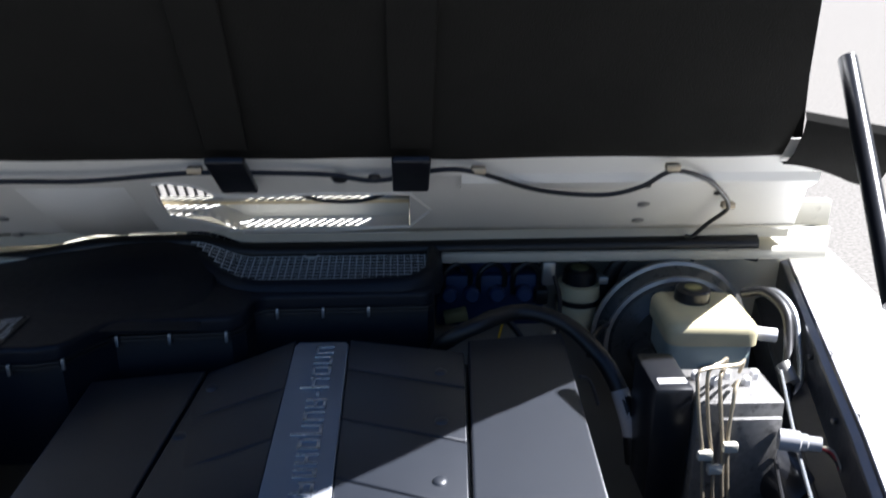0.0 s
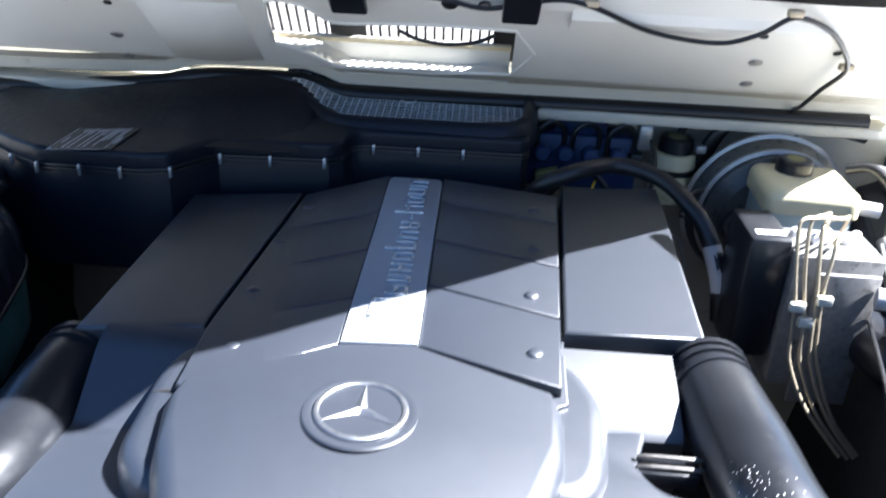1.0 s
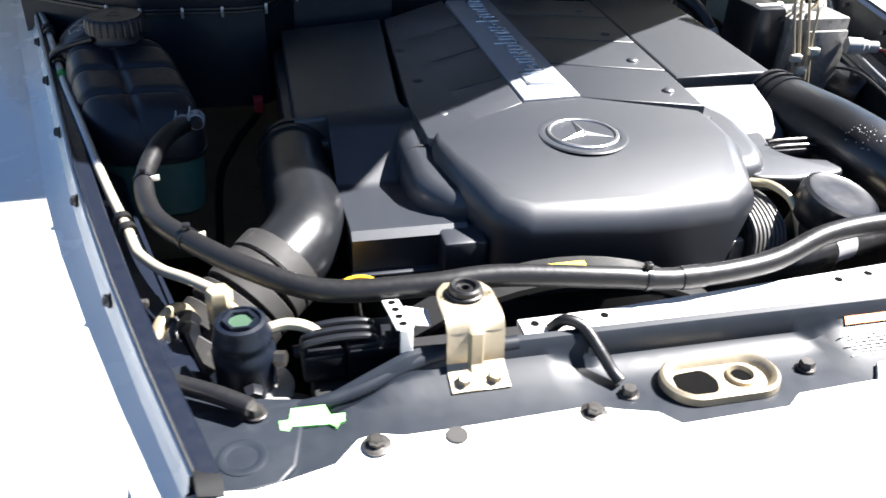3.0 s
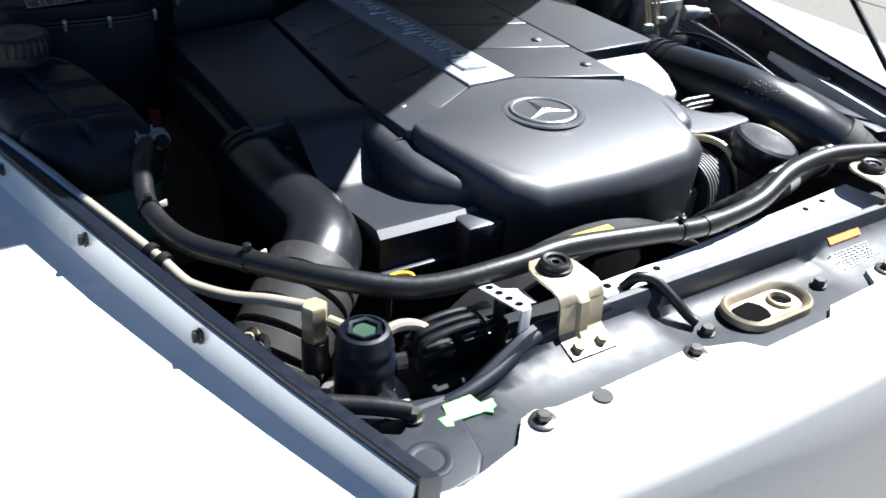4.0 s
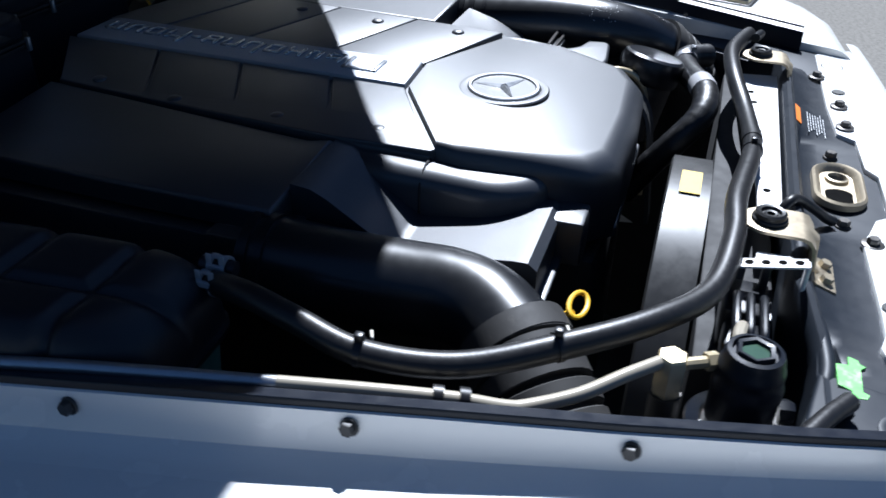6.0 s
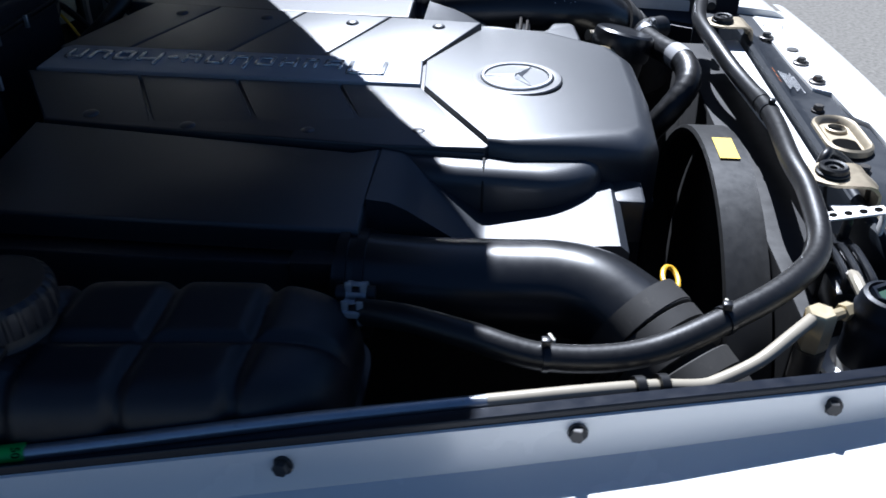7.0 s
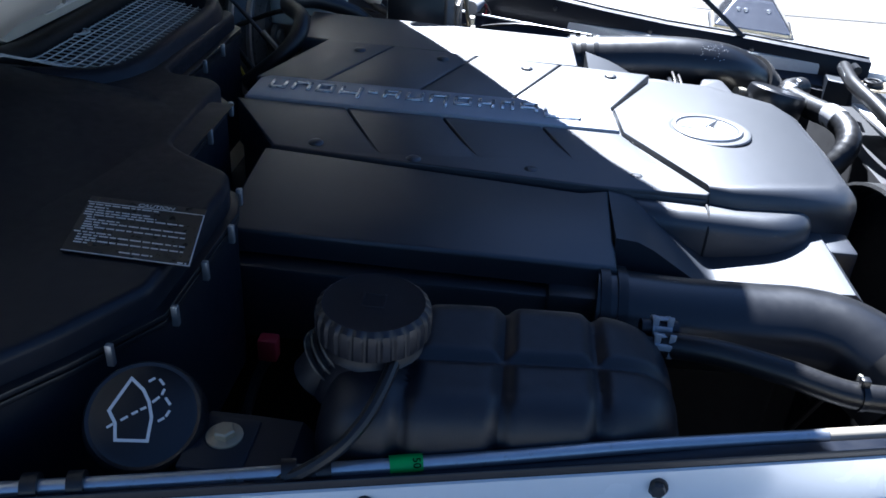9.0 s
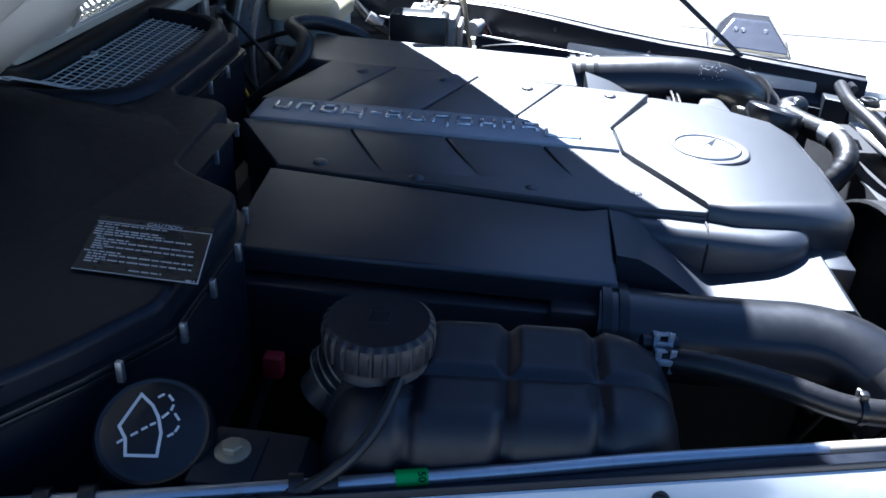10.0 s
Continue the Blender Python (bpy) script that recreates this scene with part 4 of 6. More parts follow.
# coolant hose round the bay
hose = thing("coolant_hose", (-0.2, 0.33, 1.12), "long black rubber coolant hose curving round the bay", "hose")
HOSE = [(-0.400, 0.674, 1.144), (-0.412, 0.640, 1.150), (-0.424, 0.600, 1.149), (-0.432, 0.550, 1.141), (-0.420, 0.490, 1.138), (-0.388, 0.432, 1.144), (-0.343, 0.378, 1.146), (-0.285, 0.341, 1.142),
        (-0.210, 0.329, 1.146), (-0.150, 0.329, 1.148), (-0.060, 0.319, 1.143), (0.0, 0.316, 1.137), (0.085, 0.325, 1.137), (0.150, 0.340, 1.150), (0.218, 0.345, 1.153), (0.275, 0.336, 1.151), (0.318, 0.326, 1.148)]
part("hose_body", tube(HOSE, 0.0092, 18, 8), RUBBER, hose)
line = glide(HOSE, 8)
for i in (24, 40, 84):
    a, b = line[i], line[i + 1]
    d = (b - a).normalized()
    tie = part("cable_tie", tube([a - d * 0.002, a + d * 0.002], 0.0102, 18, 2), SMOOTHPLASTIC, hose)
    part("tie_lock", box(a.x - 0.003, a.x + 0.003, a.y - 0.003, a.y + 0.003, a.z + 0.009, a.z + 0.015, 0.001), SMOOTHPLASTIC, tie)
    if i < 50:
        part("tie_tag", moved(box(-0.004, 0.004, -0.001, 0.001, -0.003, 0.003, 0.0006), Matrix.Translation(a + Vector((0.011, -0.004, 0.005))) @ Matrix.Rotation(radians(25), 4, "Z")), BEIGE, tie, "small beige tag")
part("joint_sleeve", tube([line[88], line[89], line[90]], 0.0101, 18, 3), RUBBER, hose)
part("end_nipple", tube([(0.287, 0.3185, 1.153), (0.322, 0.311, 1.149)], 0.0055, 12, 2), SMOOTHPLASTIC, hose)

# fuel pipe along the fender
pipe = thing("metal_pipe", (-0.5, 0.7, 1.13), "thin metal pipe running along the fender rail", "pipe")
part("rear_run", tube([(-0.634, 1.16, 1.1460), (-0.606, 1.08, 1.1480), (-0.568, 0.93, 1.1465), (-0.536, 0.80, 1.1475), (-0.508, 0.70, 1.1465), (-0.476, 0.585, 1.1420)], 0.0045, 12, 5), GREYPIPE, pipe)
part("front_run", tube([(-0.476, 0.585, 1.142), (-0.459, 0.530, 1.138), (-0.443, 0.483, 1.132), (-0.434, 0.454, 1.1265), (-0.427, 0.440, 1.1255), (-0.410, 0.412, 1.129), (-0.388, 0.387, 1.134), (-0.366, 0.366, 1.134)], 0.0046, 12, 6), CREAMPIPE, pipe, "cream-coated front length")
part("tape", tube([(-0.5470, 0.845, 1.1472), (-0.5425, 0.827, 1.1474)], 0.0056, 12, 2), GREENTAPE, pipe, "green marking tape")
for a, b in (((-0.4478, 0.496, 1.1337), (-0.4458, 0.490, 1.1330)), ((-0.4422, 0.481, 1.1318), (-0.4402, 0.475, 1.1308)), ((-0.5610, 0.902, 1.1466), (-0.5590, 0.894, 1.1466)), ((-0.5565, 0.884, 1.1467), (-0.5545, 0.876, 1.1467)), ((-0.5925, 1.03, 1.1478), (-0.5905, 1.022, 1.1478)), ((-0.5870, 1.008, 1.1475), (-0.5850, 1.0, 1.1475))):
    part("grommet", tube([a, b], 0.0078, 14, 2), RUBBER, pipe)
fitting = thing("pipe_fitting", (-0.36, 0.364, 1.08), "brass hexagon fitting on a steel valve", "fitting")
part("hex_nut", lathe([(0, 0.032), (0.009, 0.032), (0.0105, 0.030), (0.0105, 0.004), (0.009, 0.0), (0, 0)], 6, (-0.360, 0.366, 1.098)), BRASS, fitting)
part("collar", lathe([(0, 0), (0.0105, 0), (0.0105, 0.028), (0, 0.028)], 18, (-0.360, 0.366, 1.070)), DARKSTEEL, fitting)
part("side_stem", tube([(-0.352, 0.358, 1.118), (-0.340, 0.340, 1.116)], 0.0042, 10, 2), BRASS, fitting)
part("stem_nut", tube([(-0.342, 0.344, 1.116), (-0.338, 0.337, 1.116)], 0.0066, 6, 2), BRASS, fitting)
fitting.location += Vector((-0.004, -0.005, 0.009))
drier = thing("receiver_drier", (-0.342, 0.310, 1.02), "black cylindrical filter drier with a green sight glass", "filter drier")
part("body", lathe([(0, 0), (0.0222, 0), (0.0222, 0.066), (0.0230, 0.070), (0.0230, 0.077), (0.0212, 0.080), (0.0206, 0.084), (0.0214, 0.086), (0.0214, 0.090), (0.0200, 0.092), (0.0196, 0.097), (0.0180, 0.1015), (0.0150, 0.1025), (0.0140, 0.099), (0, 0.099)], 36, (-0.342, 0.310, 1.022)), BOXPLASTIC, drier)
part("sight_glass", lathe([(0, 0.0015), (0.0085, 0.0015), (0.009, 0.0), (0, 0)], 18, (-0.342, 0.310, 1.1212)), GLASSGREEN, drier, "green sight glass")
part("hex_ring", lathe([(0.0092, 0.0), (0.0102, 0.0040), (0.0130, 0.0046), (0.0140, 0.0)], 6, (-0.342, 0.310, 1.1210)), BOXPLASTIC, drier)
part("side_plug", lathe([(0, 0), (0.006, 0), (0.006, 0.008), (0, 0.008)], 6, (-0.320, 0.302, 1.092), (0.9, -0.3, 0.1)), DARKSTEEL, drier)
part("brass_port", tube([(-0.322, 0.318, 1.108), (-0.310, 0.3185, 1.110), (-0.299, 0.317, 1.1085), (-0.290, 0.3155, 1.1035), (-0.287, 0.315, 1.098)], 0.0046, 10, 5), CREAMPIPE, drier)
part("collar_band", lathe([(0.0222, 0.0), (0.0330, 0.001), (0.0350, 0.003), (0.0335, 0.0050), (0.0250, 0.007), (0.0222, 0.011)], 36, (-0.342, 0.310, 1.056)), STEEL, drier, "worn steel clamp ring")
part("front_boss", lathe([(0, 0.010), (0.007, 0.010), (0.009, 0.006), (0.009, 0), (0, 0)], 8, (-0.338, 0.286, 1.075), (0.1, -1, 0.1)), SMOOTHPLASTIC, drier)
part("bracket", pillow(rounded([(-0.375, 0.285), (-0.30, 0.268), (-0.295, 0.31), (-0.36, 0.335)], 0.008), 1.040, 1.046, 0.001), DARKPAINT, drier)

drier.location += Vector((-0.006, 0.001, 0.020))

horn = thing("horn", (-0.402, 0.380, 1.04), "small round horn with a brass-coloured rim", "horn")
HA, HC = Vector((0.90, -0.42, 0.12)).normalized(), Vector((-0.397, 0.380, 1.073))
part("bell", lathe([(0, -0.040), (0.014, -0.038), (0.020, -0.024), (0.0300, -0.004), (0.0305, 0.0), (0.0285, 0.003), (0.022, 0.0015), (0.020, 0.0035), (0.011, 0.002), (0, 0.004)], 36, HC, HA), SMOOTHPLASTIC, horn)
part("rim", lathe([(0.0270, -0.013), (0.0345, -0.0125), (0.0358, -0.0100), (0.0358, -0.0060), (0.0342, -0.0042), (0.0300, -0.0040)], 40, HC, HA), BRASS, horn, "brass-coloured rim")
part("bracket", box(-0.430, -0.422, 0.384, 0.400, 1.00, 1.085, 0.002), DARKPAINT, horn)

# mounts on the crossmember


def bumper_mount(x, y, label):
    root = thing("hood_bump_stop", (x, y, 1.10), label, "bump stop", "hood bump stops")
    w = 0.0215
    prof = [(0.262 - 0.30, 0.0), (0.2615 - 0.30, 0.008), (0.268 - 0.30, 0.038), (0.274 - 0.30, 0.0425), (0.0, 0.0440), (0.02, 0.0440)]
    rows = []
    outer_p = [(-0.056, 0.0015), (-0.0400, 0.0070), (-0.0355, 0.011), (-0.0330, 0.036), (-0.028, 0.0425), (-0.022, 0.0445), (0.004, 0.0445)]
    t = 0.0025
    inner_p = [(-0.056, -0.001), (-0.0385, 0.0040), (-0.0330, 0.009), (-0.0305, 0.0355), (-0.0265, 0.0400), (-0.021, 0.0420), (0.004, 0.0420)]
    ring = outer_p + inner_p[::-1]
    for xx in (-w, -w + 0.002, -0.006, -0.004, 0.004, 0.006, w - 0.002, w):
        bulge = 0.0035 if abs(xx) < 0.005 else 0.0
        rows.append([(x + xx, y + a - (bulge if 0.004 < b < 0.04 else 0), 1.1075 + b) for a, b in ring])
    part("plate", loft(rows, True), ZINC, root)
    part("shelf", pillow(rounded([(x - w, y - 0.004), (x + w, y - 0.004), (x + w, y + 0.010), (x + 0.010, y + 0.024), (x - 0.010, y + 0.024), (x - w, y + 0.010)], 0.008), 1.1495, 1.152, 0.0008), ZINC, root)
    part("rubber", lathe([(0, 0.0010), (0.0030, 0.0010), (0.0032, 0.0052), (0.0050, 0.0055), (0.0056, 0.0044), (0.0072, 0.0043), (0.0080, 0.0072), (0.0105, 0.0078), (0.0122, 0.0064), (0.0125, 0.0030), (0.0138, 0.0022), (0.0142, 0.0008), (0.0125, -0.001), (0, -0.001)], 32, (x, y + 0.003, 1.1525)), RUBBER, root, "round black rubber buffer")
    for dx in (-0.0115, 0.0115):
        part("bolt", hexbolt((x + dx, y - 0.0475, 1.1105), (0, -0.3, 0.95), 0.0052, 0.0065, 0.0066), ZINC, root)
    return root


left_stop = bumper_mount(-0.184, 0.301, "yellow zinc bracket with a round rubber buffer")
copy_thing(left_stop, Matrix.Translation((0.246, 0.308, 1.094)))

latch = thing("hood_latch_plate", (0.0, 0.232, 1.10), "oval yellow zinc latch plate with two holes", "latch plate")
LX, LY, LZ = -0.005, 0.229, 1.1030


def stadium(cx, cy, w, h, n=10):
    r = h / 2
    out = []
    for j in range(n + 1):
        a = -math.pi / 2 + math.pi * j / n
        out.append((cx + w / 2 - r + r * math.cos(a), cy + r * math.sin(a)))
    for j in range(n + 1):
        a = math.pi / 2 + math.pi * j / n
        out.append((cx - w / 2 + r + r * math.cos(a), cy + r * math.sin(a)))
    return out


rings = [(0.094, 0.049, 0.0), (0.093, 0.048, 0.006), (0.088, 0.043, 0.0078), (0.082, 0.037, 0.0060), (0.076, 0.031, 0.0005)]
rows = [[(px, py, LZ + z) for px, py in stadium(LX, LY, w, h, 14)] for w, h, z in rings]
part("rim", loft(rows, True, False), ZINC, latch)
part("floor", pillow(stadium(LX, LY, 0.080, 0.034), LZ - 0.004, LZ + 0.0008, 0.0005, 1), ZINC, latch)
# Black face laid on the floor as the shade in the latch opening.
part("latch_hole", pillow(rounded([(LX - 0.036, LY - 0.012), (LX - 0.006, LY - 0.013), (LX - 0.001, LY), (LX - 0.007, LY + 0.013), (LX - 0.034, LY + 0.011)], 0.006), LZ, LZ + 0.0012, 0.0002, 1), HOLEBLACK, latch, "black face painted as the shaded latch opening")
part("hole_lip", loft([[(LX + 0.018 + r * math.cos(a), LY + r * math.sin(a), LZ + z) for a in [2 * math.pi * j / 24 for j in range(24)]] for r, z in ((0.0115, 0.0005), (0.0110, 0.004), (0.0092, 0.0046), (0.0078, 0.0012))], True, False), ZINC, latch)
# Black disc for the shade down the pin hole.
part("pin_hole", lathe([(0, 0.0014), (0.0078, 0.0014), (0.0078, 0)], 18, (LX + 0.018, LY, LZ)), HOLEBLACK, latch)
bolts = [(-0.342, 0.250, 1.108, 0), (-0.266, 0.205, 1.109, 1), (-0.113, 0.209, 1.107, 1), (-0.077, 0.229, 1.101, 0), (0.070, 0.231, 1.102, 0), (0.142, 0.213, 1.109, 1), (0.205, 0.215, 1.109, 1), (0.30, 0.235, 1.109, 1)]
for x, y, z, big in bolts:
    solid("panel_bolt", hexbolt((x, y, z), (0, 0, 1), 0.0055 if big else 0.0058, 0.007, 0.0098 if big else 0.0075), DARKSTEEL, "dark steel hexagon bolt on its washer", "bolt", "front panel bolts")
# Dark discs on the panel; their colour gives the shade inside drain holes.
for x, y in ((-0.212, 0.205), (0.255, 0.212)):
    solid("panel_hole", lathe([(0, 0.0007), (0.0075, 0.0007), (0.0078, 0)], 18, (x, y, 1.1086)), MATTERUBBER, "round dark disc painted as a shaded drain hole", "hole", "panel holes")
mark = thing("paint_mark", (-0.30, 0.226, 1.107), "bright green inspection paint mark", "paint mark")
part("dab", pillow([(-0.3265, 0.233), (-0.3215, 0.231), (-0.3195, 0.235), (-0.2935, 0.234), (-0.2895, 0.23), (-0.2875, 0.234), (-0.2835, 0.235), (-0.2825, 0.242), (-0.2925, 0.242), (-0.2955, 0.251), (-0.3185, 0.251), (-0.3205, 0.242), (-0.3275, 0.242)], 1.1010, 1.1072, 0.0002, 1, None, lambda x, y: 0.20 * max(0.0, y - 0.243) - (0.0012 if x > -0.306 and y < 0.24 else 0.0)), GREENMARK, mark)
strap = thing("vacuum_hose", (-0.38, 0.26, 1.11), "short black rubber hose lying on the corner", "hose")
part("hose_body", tube([(-0.345, 0.248, 1.117), (-0.366, 0.262, 1.119), (-0.392, 0.277, 1.120), (-0.402, 0.28, 1.121)], 0.0066, 14, 5), RUBBER, strap)
wire = thing("latch_cable", (-0.08, 0.26, 1.11), "black sheathed latch cable", "cable")
part("cable", tube([(-0.118, 0.290, 1.121), (-0.110, 0.283, 1.1335), (-0.098, 0.274, 1.131), (-0.090, 0.258, 1.120), (-0.084, 0.246, 1.110), (-0.080, 0.238, 1.106)], 0.0046, 12, 6), RUBBER, wire)
label = thing("warning_label", (0.19, 0.255, 1.107), "orange and black warning label with white print", "label")
part("orange_field", sheet([[Vector(p) for p in ((0.122, 0.2605, 1.1140), (0.170, 0.2605, 1.1140), (0.172, 0.2665, 1.1178), (0.124, 0.2665, 1.1178))]], 0.0006, Vector((0, -0.38, 0.92))), ORANGE, label)
random.seed(9)
for k in range(7):
    x = 0.112 + 0.006 * (k % 3)
    while x < 0.165 + 0.004 * (k % 2):
        w = random.uniform(0.002, 0.008)
        y, z = 0.2515 - k * 0.0030, 1.1102 - k * 0.00085
        part("print_bar", sheet([[Vector((x, y, z)), Vector((x + w, y, z)), Vector((x + w, y + 0.0010, z + 0.0003)), Vector((x, y + 0.0010, z + 0.0003))]], 0.0004, Vector((0, -0.3, 0.95))), PRINT, label)
        x += w + 0.002

plug = thing("connector_plug", (-0.25, 0.30, 1.06), "black moulded electrical connector beside the radiator", "connector")
part("housing", box(-0.274, -0.228, 0.297, 0.330, 1.05, 1.121, 0.004), SMOOTHPLASTIC, plug)
part("ledge", box(-0.307, -0.274, 0.297, 0.328, 1.088, 1.114, 0.004), SMOOTHPLASTIC, plug)
part("front_lip", box(-0.272, -0.230, 0.2945, 0.297, 1.108, 1.117, 0.001), SMOOTHPLASTIC, plug)
for k in range(3):
    part("rib", tube([(-0.305 + 0.002 * k, 0.3015 + 0.0095 * k, 1.114), (-0.303 + 0.002 * k, 0.3015 + 0.0095 * k, 1.1225), (-0.280, 0.302 + 0.0095 * k, 1.1255), (-0.258, 0.302 + 0.0095 * k, 1.1245), (-0.252, 0.302 + 0.0095 * k, 1.120)], 0.0032, 10, 5), SMOOTHPLASTIC, plug)
SM = Matrix.Translation((-0.236, 0.299, 1.1435)) @ Matrix.Rotation(radians(-86), 4, "Z") @ Matrix.Rotation(radians(-9), 4, "Y")
strip = part("metal_strip", moved(box(-0.024, 0.024, -0.0062, 0.0062, -0.001, 0.001, 0.0005), SM), SILVERPLATE, plug, "perforated pale metal strip")
# Small black discs painted as the shaded holes of the strip.
for k in range(4):
    part("strip_hole", moved(lathe([(0, 0.0005), (0.0034, 0.0005), (0.0034, 0)], 6, (-0.0175 + 0.0117 * k, 0.0, 0.001)), SM), HOLEBLACK, strip)
part("strip_leg", box(-0.238, -0.229, 0.2735, 0.2765, 1.105, 1.1470, 0.0008), SILVERPLATE, plug)
part("foil_tab", sheet([[Vector(p) for p in ((-0.2285, 0.283, 1.1440), (-0.213, 0.287, 1.1380), (-0.211, 0.310, 1.1360), (-0.2285, 0.312, 1.1400))]], 0.0008, Vector((0.2, 0, 1))), SILVERPLATE, plug, "crumpled pale foil tab")
part("clip_post", box(-0.240, -0.232, 0.300, 0.306, 1.118, 1.1425, 0.001), SMOOTHPLASTIC, plug)
part("lead", tube([(-0.258, 0.312, 1.098), (-0.285, 0.316, 1.100), (-0.305, 0.318, 1.104), (-0.312, 0.318, 1.104)], 0.005, 10, 5), RUBBER, plug)

dip = thing("dipstick", (-0.245, 0.45, 1.03), "yellow plastic oil dipstick handle", "dipstick")
part("handle", tube([Vector((-0.248, 0.437, 1.079)) + Vector((0.0150, -0.001, 0.002)) * math.cos(a) + Vector((-0.001, 0.0070, 0.0028)) * math.sin(a) for a in [math.pi * k / 10 for k in range(21)]], 0.0023, 8, 0), YELLOW, dip)
part("stalk", tube([(-0.258, 0.440, 1.077), (-0.250, 0.450, 1.066)], 0.0030, 8, 2), YELLOW, dip)
part("tube", tube([(-0.250, 0.450, 1.068), (-0.240, 0.470, 1.0), (-0.22, 0.50, 0.9)], 0.004, 10, 4), DARKSTEEL, dip)

# oil filter side
filt = thing("oil_filter", (0.237, 0.440, 1.02), "black oil filter housing with a domed cap", "oil filter")
FA = Vector((0.15, -0.20, 0.97)).normalized()
FC = Vector((0.236, 0.434, 1.129))
part("housing", lathe([(0, -0.10), (0.033, -0.10), (0.034, -0.02), (0, -0.02)], 32, FC, FA), DARKSTEEL, filt)
part("cap", lathe([(0.036, -0.030), (0.0385, -0.026), (0.0395, -0.004), (0.0380, 0.002), (0.034, 0.0045), (0.030, 0.0035), (0.016, 0.0045), (0, 0.0045)], 40, FC, FA), SMOOTHPLASTIC, filt, "flat round black cap")
belt = thing("drive_belt", (0.168, 0.45, 0.95), "ribbed grey rubber drive belt over a steel pulley", "drive belt")
BELT = glide([(0.0, 0.520, 1.104), (0.0, 0.485, 1.110), (0.0, 0.458, 1.108), (0.0, 0.436, 1.096), (-0.004, 0.424, 1.076), (-0.008, 0.418, 1.045), (-0.014, 0.412, 1.0), (-0.02, 0.406, 0.95)], 6)
RIBS = 8
rows = []
for i, p in enumerate(BELT):
    d = (BELT[min(i + 1, len(BELT) - 1)] - BELT[max(i - 1, 0)]).normalized()
    up = Vector((1, 0, 0)).cross(-d).normalized()
    if up.y > 0 and up.z < 0.3:
        up = -up
    top = []
    for k in range(RIBS):
        a = 0.150 + 0.036 * k / RIBS
        top += [p + Vector((a + 0.0036 * q, 0, 0)) + up * h for q, h in ((0.10, 0.0), (0.22, 0.0016), (0.78, 0.0016), (0.90, 0.0))]
    rows.append(top + [p + Vector((0.186, 0, 0)) - up * 0.003, p + Vector((0.150, 0, 0)) - up * 0.003])
part("ribbed_band", loft(rows, True), BELTRUBBER, belt)
part("pulley", lathe([(0, -0.020), (0.034, -0.020), (0.034, 0.020), (0, 0.020)], 32, (0.168, 0.462, 1.068), (1, 0, 0)), DARKSTEEL, belt)
part("bracket", box(0.120, 0.148, 0.440, 0.500, 0.97, 1.085, 0.006), CASTALU, belt)
coil = thing("sensor_lead", (0.19, 0.45, 1.0), "thin brass-coloured pipe looping beside the belt", "pipe")
part("pipe_run", tube([(0.178, 0.500, 1.118), (0.188, 0.478, 1.124), (0.197, 0.455, 1.118), (0.200, 0.438, 1.098), (0.203, 0.428, 1.06), (0.207, 0.424, 1.01), (0.210, 0.424, 0.95)], 0.0042, 12, 6), BRASS, coil)

coil_hose = thing("corrugated_sleeve", (0.287, 0.45, 1.09), "short pale corrugated cable sleeve", "cable sleeve")
part("sleeve", tube([(0.278, 0.478, 1.112), (0.285, 0.462, 1.108), (0.285, 0.446, 1.098), (0.279, 0.432, 1.082)], 0.0065, 12, 14, lambda f: 1.0 + 0.16 * math.cos(2 * math.pi * 12 * f)), CREAMPIPE, coil_hose)

top_hose = thing("radiator_hose", (0.22, 0.40, 1.08), "thick ribbed black radiator hose", "hose")
part("hose_body", tube([(0.112, 0.440, 1.00), (0.108, 0.412, 1.045), (0.112, 0.386, 1.080), (0.128, 0.368, 1.102), (0.155, 0.364, 1.113), (0.190, 0.371, 1.116), (0.235, 0.386, 1.112), (0.285, 0.397, 1.108), (0.312, 0.395, 1.110), (0.335, 0.37, 1.108)], 0.0155, 22, 8, lambda f: 1 + 0.02 * math.cos(160 * f)), RUBBER, top_hose)
part("hose_print", tube([(0.176, 0.3672, 1.1162), (0.190, 0.3710, 1.1166), (0.200, 0.3737, 1.1160)], 0.01585, 22, 2), GREYSLEEVE, top_hose, "pale worn print")
part("hose_clamp", tube([(0.287, 0.396, 1.1083), (0.297, 0.3985, 1.1090)], 0.0168, 24, 2), CHROME, top_hose, "thin steel clamp band")
part("clamp_screw", lathe([(0, 0.006), (0.003, 0.006), (0.0035, 0.004), (0.0035, -0.004), (0, -0.004)], 8, (0.292, 0.390, 1.129), (1, 0.2, 0)), CHROME, top_hose)

# ---- left side of the bay ----
tank = thing("coolant_tank", (-0.46, 0.77, 1.0), "quilted black coolant tank with a green base and screw cap", "coolant tank")
TX, TY, TW, TL, LEANING = -0.464, 0.782, 0.067, 0.114, 0.25


def squircle(a, n=3.6):
    c, s = math.cos(a), math.sin(a)
    return math.copysign(abs(c) ** (2 / n), c), math.copysign(abs(s) ** (2 / n), s)


def tank_shape(levels, seg=72):
    rows = []
    for k, z in levels:
        ring = []
        for j in range(seg):
            cx, cy = squircle(2 * math.pi * j / seg)
            x, y = TX + TW * k * cx, TY + TL * k * cy
            ring.append((x + LEANING * (TY - y), y, z))
        rows.append(ring)
    return rows


def quilt(x, y, z):
    """How deep the seams between the cushions run."""
    u = x - LEANING * (TY - y)
    g = max(math.exp(-((y - c) / 0.0050) ** 2) for c in (0.727, 0.786, 0.842))
    long_seam = math.exp(-((u + 0.472) / 0.0050) ** 2) if z > 1.125 else 0.0
    return max(g, long_seam)


